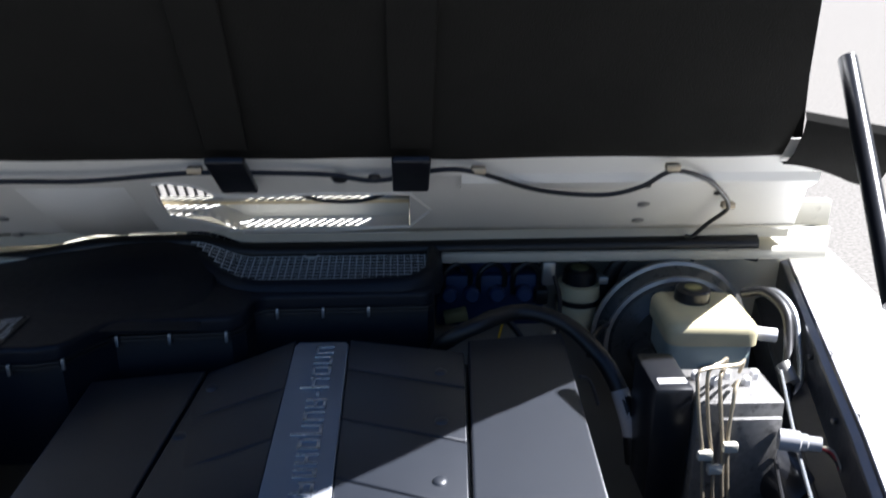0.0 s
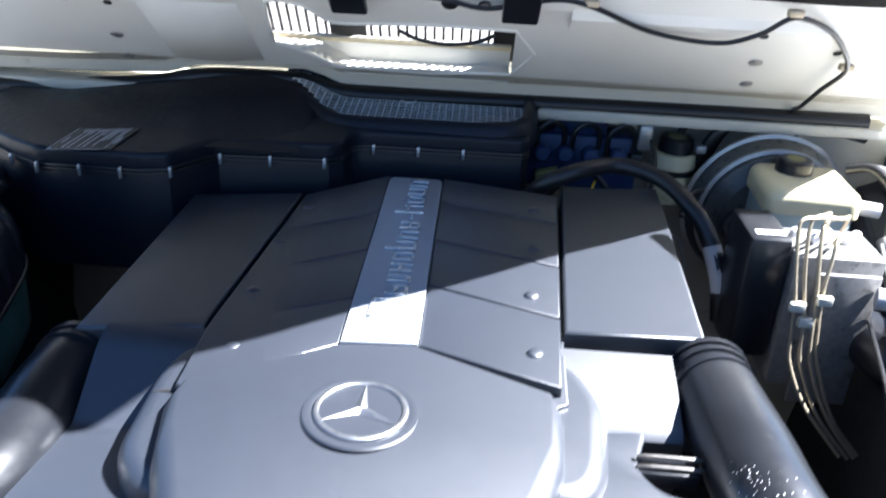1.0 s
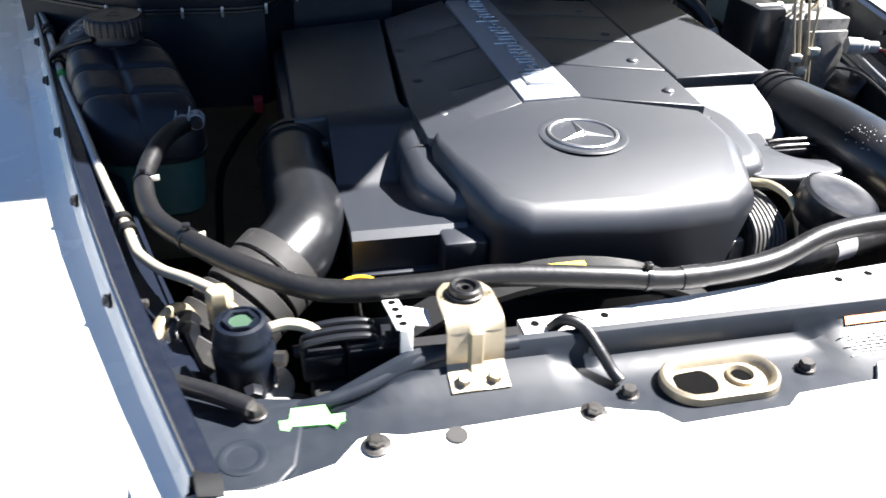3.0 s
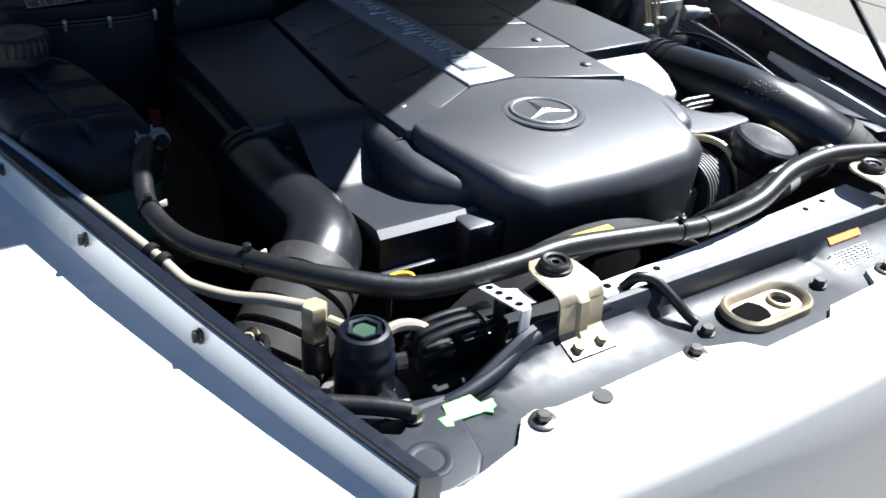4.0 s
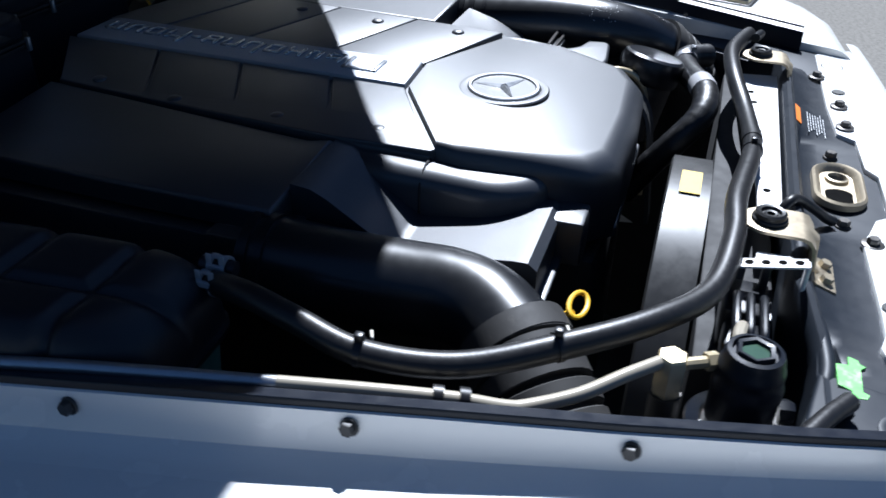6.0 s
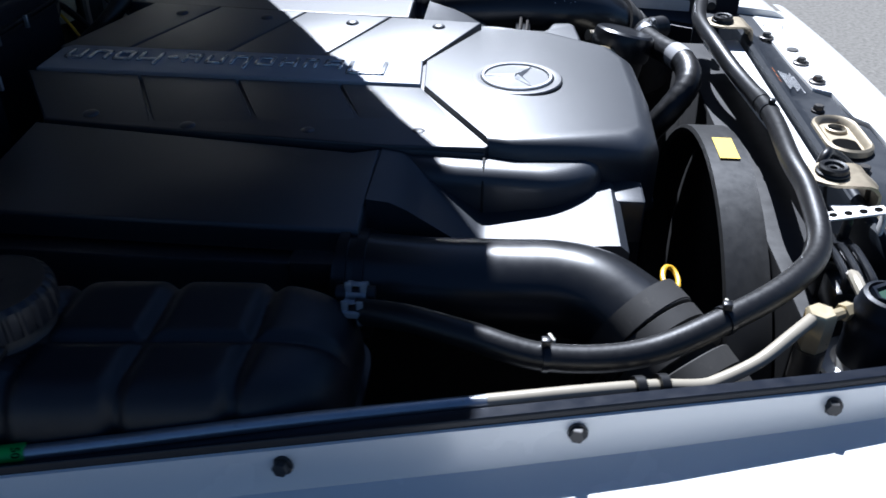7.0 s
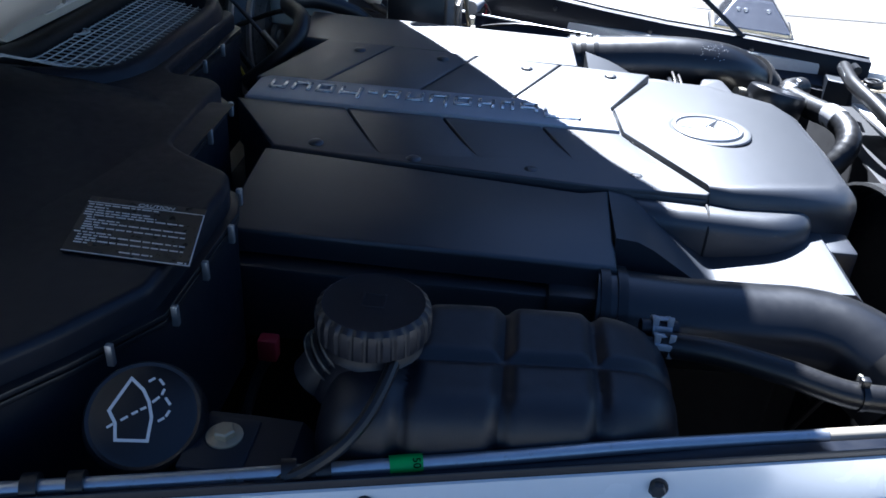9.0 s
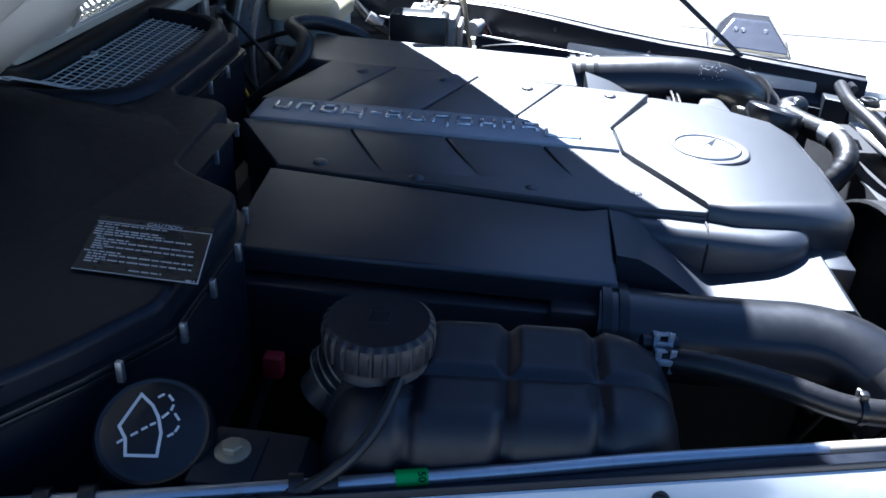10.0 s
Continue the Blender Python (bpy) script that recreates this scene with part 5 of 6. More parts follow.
def tank_cushions():
    bm = bmesh.new()
    nu, nv = 84, 110
    rows = []
    for j in range(nv + 1):
        v = -1 + 2 * j / nv
        row = []
        for i in range(nu + 1):
            u = -1 + 2 * i / nu
            k = max(abs(u), abs(v))
            rho = (u ** 4 + v ** 4) ** 0.25 or 1.0
            fall = max(0.0, (k - 0.55) / 0.45)
            kk = k if k < 0.55 else 0.55 + 0.45 * math.sin(fall * math.pi / 2)
            scale = kk / rho
            x, y = TX + TW * u * scale, TY + TL * v * scale
            x += LEANING * (TY - y)
            z = 1.160 - 0.052 * fall ** 2.6 + 0.13 * (y - 0.68) * (1 - fall ** 3)
            q = quilt(x, y, z)
            c = Vector((TX + LEANING * (TY - y), y, 1.115))
            p = Vector((x, y, z))
            d = (p - c).normalized()
            row.append(bm.verts.new(p - d * 0.0055 * q * (1 - fall ** 6)))
        rows.append(row)
    for a, b in zip(rows, rows[1:]):
        for i in range(nu):
            bm.faces.new((a[i], a[i + 1], b[i + 1], b[i]))
    return bm


part("tank_top", tank_cushions(), TANKTOP, tank)
part("tank_base", loft(tank_shape([(0.88, 1.030), (0.93, 1.036), (0.97, 1.10)], 72), True), TANKGREEN, tank, "translucent green tank base")
part("tank_seam", loft(tank_shape([(0.98, 1.1035), (1.035, 1.1045), (1.035, 1.1085), (0.98, 1.1095)], 72), True), SMOOTHPLASTIC, tank)
KX, KY = -0.480, 0.866
part("neck", lathe([(0.038, 0.0), (0.033, 0.016), (0.029, 0.022), (0.029, 0.028), (0.031, 0.030), (0.029, 0.033), (0.029, 0.042), (0, 0.042)], 32, (KX, KY, 1.151)), TANKTOP, tank)
NECK = Vector((-0.05, 0.72, -0.69)).normalized()
part("side_neck", tube([Vector((KX, KY + 0.004, 1.184)), Vector((KX - 0.001, KY + 0.018, 1.172)), Vector((KX - 0.003, KY + 0.034, 1.150))], 0.0175, 24, 3), TANKTOP, tank)
for k in range(3):
    part("neck_rib", lathe([(0.0165, -0.0009), (0.0208, -0.0007), (0.0208, 0.0007), (0.0165, 0.0009)], 30, Vector((KX - 0.001, KY + 0.0185, 1.1735)) + NECK * 0.0058 * k, NECK), TANKRIB, tank)
cap = bmesh.new()
prof = [(0.0345, 0.0), (0.0350, 0.012), (0.0338, 0.0165), (0.0305, 0.0190), (0.028, 0.0185), (0.012, 0.0195), (0.006, 0.0195)]
rows = []
for r, h in prof:
    ring = []
    for j in range(156):
        k = r * (1 - ((0.055 if h > 0.010 else 0.012) if (j % 6) in (0, 1) and r > 0.0315 else 0.0))
        ring.append((KX + k * math.cos(2 * math.pi * j / 156), KY + k * math.sin(2 * math.pi * j / 156), 1.191 + h))
    rows.append(ring)
part("screw_cap", loft(rows, True), TANKTOP, tank, "fluted black screw cap")
for ax, ay, bx, by in ((-0.007, -0.007, 0.007, -0.006), (-0.007, 0.006, 0.007, 0.007), (-0.007, -0.006, -0.006, 0.006), (0.006, -0.006, 0.007, 0.006)):
    part("cap_emboss", box(KX + ax, KX + bx, KY + ay, KY + by, 1.2100, 1.2111, 0.0002), TANKTOP, tank)
part("lug", loft([[(-0.520 - 0.01 * k, y - 0.005, 1.134 + (z if 0.900 < y < 0.965 else z - 0.012)) for y, z in ((0.872, 0.004), (0.892, 0.010), (0.905, 0.013), (0.930, 0.014), (0.960, 0.014), (0.975, 0.004), (0.975, -0.004), (0.872, -0.006))] for k in range(6)], True), TANKTOP, tank)
part("lug_plate", box(-0.567, -0.525, 0.923, 0.959, 1.1465, 1.1495, 0.001), DARKPAINT, tank)
part("lug_bolt", hexbolt((-0.541, 0.940, 1.1495), (0, 0, 1), 0.0065, 0.006, 0.0105), ZINC, tank)
loom_plug = thing("wiring_plug", (-0.319, 0.985, 1.03), "small red connector on a black wiring loom", "connector")
part("plug", box(-0.326, -0.312, 0.975, 0.992, 1.03, 1.052, 0.002), RED, loom_plug)
part("lead", tube([(-0.319, 0.985, 1.032), (-0.33, 0.995, 1.01), (-0.36, 1.0, 0.97), (-0.39, 0.99, 0.9), (-0.40, 0.95, 0.7), (-0.40, 0.95, 0.555)], 0.006, 10, 6), RUBBER, loom_plug)
part("overflow_tube", tube([(-0.506, 0.850, 1.186), (-0.517, 0.852, 1.183), (-0.532, 0.856, 1.178), (-0.545, 0.862, 1.172), (-0.556, 0.872, 1.164), (-0.563, 0.888, 1.153), (-0.565, 0.908, 1.141), (-0.562, 0.928, 1.125)], 0.0040, 10, 6), RUBBER, tank)
for p, q in (((-0.388, 0.690, 1.149), (-0.386, 0.664, 1.148)), ((-0.402, 0.690, 1.144), (-0.401, 0.664, 1.144))):
    part("outlet", tube([p, q], 0.0062, 12, 2), TANKTOP, tank)
    a, b = Vector(p), Vector(q)
    m_ = a.lerp(b, 0.55)
    rings = [lathe([(0.0070, -0.0017), (0.0090, -0.0017), (0.0090, 0.0017), (0.0070, 0.0017)], 20, m_ + Vector((0, dy, 0)), (0, -1, 0)) for dy in (-0.0050, 0.0050)]
    bars = [box(m_.x - 0.0090, m_.x - 0.0062, m_.y - 0.005, m_.y + 0.005, m_.z + 0.0015, m_.z + 0.0060, 0.0004), box(m_.x - 0.0022, m_.x + 0.0022, m_.y - 0.005, m_.y + 0.005, m_.z + 0.0076, m_.z + 0.0090, 0.0004)]
    ears = [box(m_.x - 0.0065, m_.x - 0.0050, m_.y + dy - 0.0022, m_.y + dy + 0.0022, m_.z + 0.006, m_.z + 0.0135, 0.0005) for dy in (-0.0050, 0.0050)]
    part("spring_clamp", join(*rings, *bars, *ears), ALU, tank, "pale steel spring clamp")

washer = thing("washer_filler_cap", (-0.535, 1.000, 1.13), "round black washer filler cap with a white symbol", "filler cap")
part("disc", lathe([(0, 0.004), (0.026, 0.004), (0.0290, 0.0032), (0.0310, 0.0040), (0.0325, 0.002), (0.0345, -0.006), (0.03, -0.03)], 48, Vector((-0.548, 0.988, 1.155)) + Vector((0.287, -0.958, 0)) * 0.0045 + Vector((0.816, 0.245, 0.523)) * 0.006, (-0.5, -0.15, 0.85)), SMOOTHPLASTIC, washer)

air = thing("cabin_air_box", (-0.2, 1.15, 1.10), "black plastic cabin air box with clips and mesh intake", "air box")
rim = [(-0.64, 1.12), (-0.525, 1.036), (-0.470, 1.003), (-0.330, 1.001), (-0.300, 1.010), (-0.268, 1.060), (-0.255, 1.074), (-0.105, 1.082), (-0.088, 1.098), (-0.083, 1.140), (-0.068, 1.151), (0.160, 1.154), (0.170, 1.165), (0.172, 1.265), (-0.64, 1.265)]
part("tub", pillow(rim, 1.02, 1.160, 0.003, 2), BOXPLASTIC, air)
part("rim_flange", pillow([(x * 1.004, y - 0.004) for x, y in rim], 1.1580, 1.1615, 0.001, 2), SMOOTHPLASTIC, air)
part("rim_flange", pillow([(x * 1.004, y - 0.004) for x, y in rim], 1.1630, 1.1665, 0.001, 2), SMOOTHPLASTIC, air)
part("lid", pillow(rounded([(x, y + 0.003) for x, y in rim], 0.008, 3), 1.163, 1.189, 0.007, 4, None, lambda x, y: -0.003), BOXPLASTIC, air)
for x, y in ((-0.465, 0.996), (-0.410, 0.996), (-0.357, 0.995), (-0.297, 1.008), (-0.250, 1.068), (-0.183, 1.072), (-0.110, 1.076), (-0.052, 1.145), (0.012, 1.146), (0.076, 1.147), (-0.510, 1.018)):
    part("clip", box(x - 0.0022, x + 0.0022, y - 0.0030, y + 0.0015, 1.154, 1.169, 0.0008), GREYPIPE, air, "bright spring clip")
# mesh intake
frame_rows = []
for px, py, zt, ox, oy in ((-0.205, 1.300, 1.224, -0.8, -0.6), (-0.186, 1.268, 1.222, -0.8, -0.6), (-0.160, 1.237, 1.215, -0.72, -0.7), (-0.130, 1.209, 1.207, -0.65, -0.76), (-0.108, 1.192, 1.205, -0.4, -0.92), (-0.08, 1.182, 1.206, 0, -1),
                           (0.06, 1.178, 1.208, 0, -1), (0.122, 1.179, 1.210, 0.1, -1), (0.146, 1.186, 1.212, 0.5, -0.85), (0.160, 1.203, 1.214, 0.9, -0.4), (0.165, 1.235, 1.216, 1, 0), (0.167, 1.27, 1.217, 1, 0), (0.168, 1.305, 1.218, 1, 0)):
    frame_rows.append([(px + ox * d, py + oy * d, z) for d, z in ((0.022, 1.168), (0.018, zt - 0.024), (0.014, zt - 0.013), (0.008, zt - 0.008), (0.003, zt - 0.007), (-0.002, zt - 0.009), (-0.004, zt - 0.014), (-0.005, 1.168))])
mesh_root = part("mesh_frame", loft(frame_rows), BOXPLASTIC, air, "raised black frame round the mesh")
hump = [[(x, y, z + k * max(0.0, (y - 1.06) / 0.23)) for y, z in ((1.06, 1.180), (1.10, 1.1835), (1.14, 1.187), (1.18, 1.192), (1.22, 1.198), (1.25, 1.203), (1.29, 1.208))] for x, k in ((-0.58, -0.03), (-0.45, -0.008), (-0.36, 0.006), (-0.30, 0.016), (-0.235, 0.020), (-0.185, 0.012), (-0.150, -0.002), (-0.142, -0.02))]
part("raised_shoulder", loft(hump), BOXPLASTIC, air)


def mesh_z(x, y):
    k = min(1.0, max(0.0, (-0.105 - x) / 0.085))
    return 1.188 + 0.10 * (y - 1.19) + 0.026 * k * k * (3 - 2 * k)


def mesh_front(x):
    """The slanted front edge of the mesh, beside the shoulder."""
    return 1.186 + 1.0 * max(0.0, -0.108 - x)


# Black sheet added for the darkness seen beneath the wires.
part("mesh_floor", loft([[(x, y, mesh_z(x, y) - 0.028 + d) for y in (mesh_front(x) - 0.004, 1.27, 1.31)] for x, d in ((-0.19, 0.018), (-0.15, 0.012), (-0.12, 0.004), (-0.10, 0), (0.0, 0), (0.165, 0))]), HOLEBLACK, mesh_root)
part("rear_wall", loft([[(x, 1.309 + e, mesh_z(x, 1.31) + h) for e, h in ((0.0, -0.028), (0.0, 0.009), (0.002, 0.012), (0.008, 0.012), (0.010, 0.009), (0.010, -0.028))] for x in (-0.21, -0.17, -0.14, -0.11, 0.0, 0.166)], True), BOXPLASTIC, mesh_root)
for i in range(36):
    x = -0.205 + i * 0.0104
    y0 = mesh_front(x)
    step = (1.309 - y0) / 6
    part("mesh_wire", tube([(x, y0 + step * j, mesh_z(x, y0 + step * j)) for j in range(7)], 0.00075, 4, 0, None, False), MESHWIRE, mesh_root)
for j in range(12):
    y = 1.192 + j * 0.0100
    x0 = -0.108 - max(0.0, y - 1.186)
    part("mesh_wire", tube([(x0 + (0.162 - x0) * i / 24, y, mesh_z(x0 + (0.162 - x0) * i / 24, y) + 0.001) for i in range(25)], 0.00075, 4, 0, None, False), MESHWIRE, mesh_root)
part("mesh_badge", lathe([(0.009, 0.0), (0.0092, 0.0016), (0.0118, 0.0016), (0.012, 0.0)], 24, (-0.015, 1.275, mesh_z(0, 1.275) + 0.001)), MESHWIRE, mesh_root)
air.location.z += 0.012
lab = thing("caution_label", (-0.36, 1.06, 1.185), "black caution label with white print on the air box", "label")
L0, L1, L3 = Vector((-0.367, 1.093, 1.1992)), Vector((-0.371, 1.006, 1.1988)), Vector((-0.444, 1.077, 1.1992))
LU, LV = L1 - L0, L3 - L0
LN = LU.cross(LV).normalized()
if LN.z < 0:
    LN = -LN


def on_label(u, v, h=0.0):
    return L0 + LU * u + LV * v + LN * (0.0006 + h)


part("film", sheet([[on_label(0, 0), on_label(1, 0), on_label(1, 1), on_label(0, 1)]], 0.0004, LN), LABELBLACK, lab)
for u0, u1, v0, v1 in ((0.0, 1.0, 0.115, 0.125), (0.0, 1.0, 0.985, 0.995), (0.99, 1.0, 0.12, 0.99)):
    part("border_line", sheet([[on_label(u0, v0, 0.0006), on_label(u1, v0, 0.0006), on_label(u1, v1, 0.0006), on_label(u0, v1, 0.0006)]], 0.0002, LN), PRINT, lab)
bars = [(0.02, 0.62, 0.15), (0.02, 0.2, 0.205), (0.02, 0.56, 0.255), (0.02, 0.62, 0.30), (0.02, 0.86, 0.345), (0.06, 0.12, 0.39), (0.06, 0.34, 0.43), (0.06, 0.90, 0.475), (0.06, 0.2, 0.52), (0.06, 0.90, 0.56),
        (0.06, 0.16, 0.60), (0.02, 0.32, 0.655), (0.06, 0.92, 0.70), (0.06, 0.22, 0.745), (0.06, 0.92, 0.785), (0.06, 0.17, 0.83), (0.44, 0.70, 0.91), (0.90, 0.97, 0.955)]
random.seed(3)
for u0, u1, v in bars:
    u = u0
    while u < u1:
        w = min(random.uniform(0.03, 0.09), u1 - u)
        part("print_bar", sheet([[on_label(u, v, 0.0006), on_label(u + w, v, 0.0006), on_label(u + w, v + 0.018, 0.0006), on_label(u, v + 0.018, 0.0006)]], 0.0002, LN), PRINT, lab)
        u += w + 0.014
word = bpy.data.curves.new("heading", "FONT")
word.body = "CAUTION"
word.size = 0.0060
word.extrude = 0.0001
heading = new("heading", word)
heading.parent = lab
xa, ya = LU.normalized(), -(LV - LU.normalized() * LV.dot(LU.normalized())).normalized()
heading.matrix_basis = Matrix.Translation(on_label(0.42, 0.10, 0.0007) - ORIGIN[lab]) @ Matrix((xa, ya, xa.cross(ya))).transposed().to_4x4()
word.materials.append(PRINT)
# number on the pipe's tape
mark_text = bpy.data.curves.new("tape_number", "FONT")
mark_text.body = "50"
mark_text.size = 0.0062
mark_text.extrude = 0.0001
mark_text.align_x = "CENTER"
number = new("tape_number", mark_text)
number.parent = pipe
ya = Vector((0.0047, -0.018, 0.0004)).normalized()
up = Vector((-0.62, -0.16, 0.77))
up = (up - ya * up.dot(ya)).normalized()
number.matrix_basis = Matrix.Translation(Vector((-0.5440, 0.8325, 1.1473)) + up * 0.0058 - ORIGIN[pipe]) @ Matrix((ya.cross(up), ya, up)).transposed().to_4x4()
mark_text.materials.append(HOLEBLACK)
# symbol on the filler cap
WN = Vector((-0.5, -0.15, 0.85)).normalized()
W1 = Vector((0, 0, 1)).cross(WN).normalized()
W2 = WN.cross(W1)
WC = Vector((-0.548, 0.988, 1.155))


def on_cap(a, b, h=0.0046):
    return WC + W1 * (a / 1000) + W2 * (b / 1000) + WN * h


def stroke(name, pts, w=0.9):
    bm = bmesh.new()
    for (a, b), (c, d) in zip(pts, pts[1:]):
        e = Vector((c - a, d - b)).normalized()
        n = Vector((-e.y, e.x)) * w
        e = e * w * 0.6
        q = [(a - e.x + n.x, b - e.y + n.y), (a - e.x - n.x, b - e.y - n.y), (c + e.x - n.x, d + e.y - n.y), (c + e.x + n.x, d + e.y + n.y)]
        bm.faces.new([bm.verts.new(on_cap(*p)) for p in q])
    part(name, bm, PRINT, washer)


outline = [(-2.3, 27.7), (-13.8, 9.9), (-10.2, 2.4), (-9.8, -7.2), (7.0, -9.3), (9.0, 3.8), (7.4, 13.1), (4.2, 20.4)]
ring = bmesh.new()
outer, inner = ([ring.verts.new(on_cap(*p)) for p in inset(outline, [w] * len(outline))] for w in (-0.9, 0.9))
for i in range(len(outline)):
    j = (i + 1) % len(outline)
    ring.faces.new((outer[i], outer[j], inner[j], inner[i]))
part("screen_symbol", ring, PRINT, washer)
for a, b in (((-14.2, 0.4), (-11.7, 1.8)), ((-7.0, 3.9), (-4.0, 5.4)), ((-1.3, 6.8), (1.2, 7.9)), ((3.3, 9.0), (5.6, 9.9)), ((7.3, 25.2), (10.1, 26.7)), ((13.1, 25.7), (15.2, 22.6)), ((15.5, 19.5), (14.4, 16.9)),
             ((9.5, 12.8), (12.7, 15.2)), ((16.5, 14.3), (18.7, 10.6)), ((18.5, 6.7), (16.8, 4.0)), ((15.5, 2.8), (12.8, 1.5))):
    stroke("spray_dash", [a, b], 0.75)

# ---- right rear of the bay ----
abs_unit = thing("brake_hydraulic_unit", (0.55, 0.99, 0.95), "metal brake hydraulic block with bent brake lines", "hydraulic unit")
part("block", box(0.503, 0.605, 0.962, 1.045, 0.97, 1.146, 0.003), CASTALU, abs_unit)
part("front_plate", box(0.530, 0.602, 0.955, 0.9615, 0.95, 1.128, 0.002), CASTALU, abs_unit)
part("control_box", box(0.452, 0.500, 0.972, 1.065, 1.00, 1.160, 0.006), SMOOTHPLASTIC, abs_unit)
part("box_sticker", box(0.460, 0.494, 0.984, 0.996, 1.160, 1.1612, 0), SILVERPLATE, abs_unit, "pale sticker")
part("pump_motor", lathe([(0, 0), (0.034, 0), (0.034, 0.07), (0.030, 0.077), (0, 0.077)], 28, (0.615, 0.985, 1.035), (0.25, -1, 0)), SMOOTHPLASTIC, abs_unit)
part("sensor", lathe([(0, 0), (0.0125, 0), (0.0125, 0.022), (0.010, 0.024), (0.010, 0.030), (0.0085, 0.032), (0.0085, 0.046), (0, 0.046)], 18, (0.592, 0.940, 1.110), (0.95, -0.3, 0)), GREYSLEEVE, abs_unit)
for x, y in ((0.517, 1.02), (0.536, 1.006), (0.556, 1.022), (0.574, 1.004), (0.590, 1.02)):
    part("union_nut", lathe([(0, 0.010), (0.004, 0.010), (0.0062, 0.008), (0.0062, 0), (0, 0)], 6, (x, y, 1.146)), SILVERPLATE, abs_unit)
AB = Vector((-0.034, -0.065, 0.020))
LINES = [[(0.530, 0.940, 1.182), (0.527, 0.925, 1.206), (0.510, 0.905, 1.212), (0.475, 0.892, 1.216), (0.458, 0.886, 1.214), (0.457, 0.883, 1.198), (0.462, 0.876, 1.155), (0.467, 0.868, 1.118), (0.470, 0.862, 1.075), (0.474, 0.856, 1.046), (0.496, 0.838, 1.000), (0.540, 0.815, 0.950)],
         [(0.516, 0.950, 1.180), (0.508, 0.930, 1.206), (0.490, 0.905, 1.215), (0.474, 0.893, 1.214), (0.470, 0.888, 1.200), (0.474, 0.878, 1.150), (0.482, 0.869, 1.100), (0.484, 0.862, 1.062), (0.490, 0.855, 1.036), (0.512, 0.838, 0.990), (0.552, 0.818, 0.945)],
         [(0.505, 0.935, 1.176), (0.500, 0.915, 1.202), (0.489, 0.897, 1.206), (0.486, 0.890, 1.195), (0.489, 0.880, 1.155), (0.492, 0.872, 1.120), (0.494, 0.864, 1.075), (0.500, 0.857, 1.040), (0.524, 0.838, 0.988), (0.560, 0.820, 0.945)],
         [(0.518, 0.925, 1.172), (0.515, 0.908, 1.188), (0.506, 0.893, 1.186), (0.503, 0.886, 1.170), (0.499, 0.878, 1.135), (0.500, 0.868, 1.090), (0.506, 0.860, 1.048), (0.532, 0.842, 0.985), (0.566, 0.825, 0.945)]]
for pts in LINES:
    part("brake_line", tube([Vector(p) - AB for p in pts], 0.0023, 8, 5), ZINC, abs_unit)
for x, y, z in ((0.503, 0.931, 1.097), (0.533, 0.934, 1.105), (0.517, 0.932, 1.077)):
    part("line_clip", box(x - 0.0085, x + 0.0085, y - 0.005, y + 0.004, z - 0.0055, z + 0.0055, 0.0015), BEIGE, abs_unit, "white pipe clip")
for k, (y, z, c) in enumerate(((0.92, 1.10, 0), (0.935, 1.085, 1), (0.91, 1.095, 2))):
    part("wire", tube([(0.633, 0.925, 1.11), (0.648, 0.915, 1.105 - 0.004 * k), (0.655 + 0.003 * k, y - 0.02, 1.07), (0.640, y - 0.03, 1.02), (0.63, y - 0.05, 0.97)], 0.0014, 6, 5), (CREAMPIPE, RED, RUBBER)[c], abs_unit)

abs_unit.location += AB

booster = thing("brake_booster", (0.55, 1.25, 0.95), "round dark brake booster with a fluid reservoir", "brake booster")
BC = (0.553, 1.262, 1.072)
part("drum", lathe([(0, 0.055), (0.040, 0.054), (0.046, 0.050), (0.075, 0.046), (0.080, 0.041), (0.100, 0.034), (0.104, 0.028), (0.118, 0.016), (0.124, 0.0), (0.124, -0.006), (0.118, -0.012), (0.105, -0.05), (0, -0.05)], 64, BC, (0, -1, 0)), BOOSTER, booster)
for r, h in ((0.124, 0.003), (0.108, 0.028)):
    part("rim", lathe([(r - 0.003, 0.004 + h), (r + 0.003, 0.002 + h), (r + 0.003, -0.004 + h), (r - 0.003, -0.006 + h)], 64, BC, (0, -1, 0)), STEEL, booster)
part("valve_dial", lathe([(0, 0.012), (0.012, 0.012), (0.014, 0.008), (0.021, 0.008), (0.023, 0.0), (0, 0)], 28, (0.500, 1.205, 1.068), (-0.1, -1, 0)), BOOSTER, booster)
part("master_cylinder", tube([(0.560, 1.22, 1.085), (0.560, 1.07, 1.078)], 0.024, 20, 2), STEEL, booster)
res = part("reservoir", pillow(rounded([(0.502, 1.105), (0.622, 1.098), (0.626, 1.215), (0.508, 1.220)], 0.018), 1.090, 1.152, 0.012, 4), FLUIDBLUE, booster, "milky fluid reservoir")
part("reservoir_top", pillow(rounded([(0.497, 1.100), (0.627, 1.093), (0.631, 1.220), (0.503, 1.226)], 0.020), 1.134, 1.168, 0.016, 4), FLUIDWHITE, res, "yellowed reservoir top")
part("reservoir_cap", lathe([(0, 0.024), (0.022, 0.024), (0.0255, 0.021), (0.0265, 0.0), (0, 0)], 28, (0.556, 1.185, 1.163)), SMOOTHPLASTIC, res, "black screw cap")
part("cap_label", lathe([(0, 0.0006), (0.013, 0.0006), (0.013, 0)], 24, (0.556, 1.185, 1.187)), OLIVE, res, "faded yellow cap label")
part("level_plug", tube([(0.612, 1.12, 1.145), (0.656, 1.11, 1.143)], 0.010, 14, 2), SILVERPLATE, res, "grey level sensor plug")

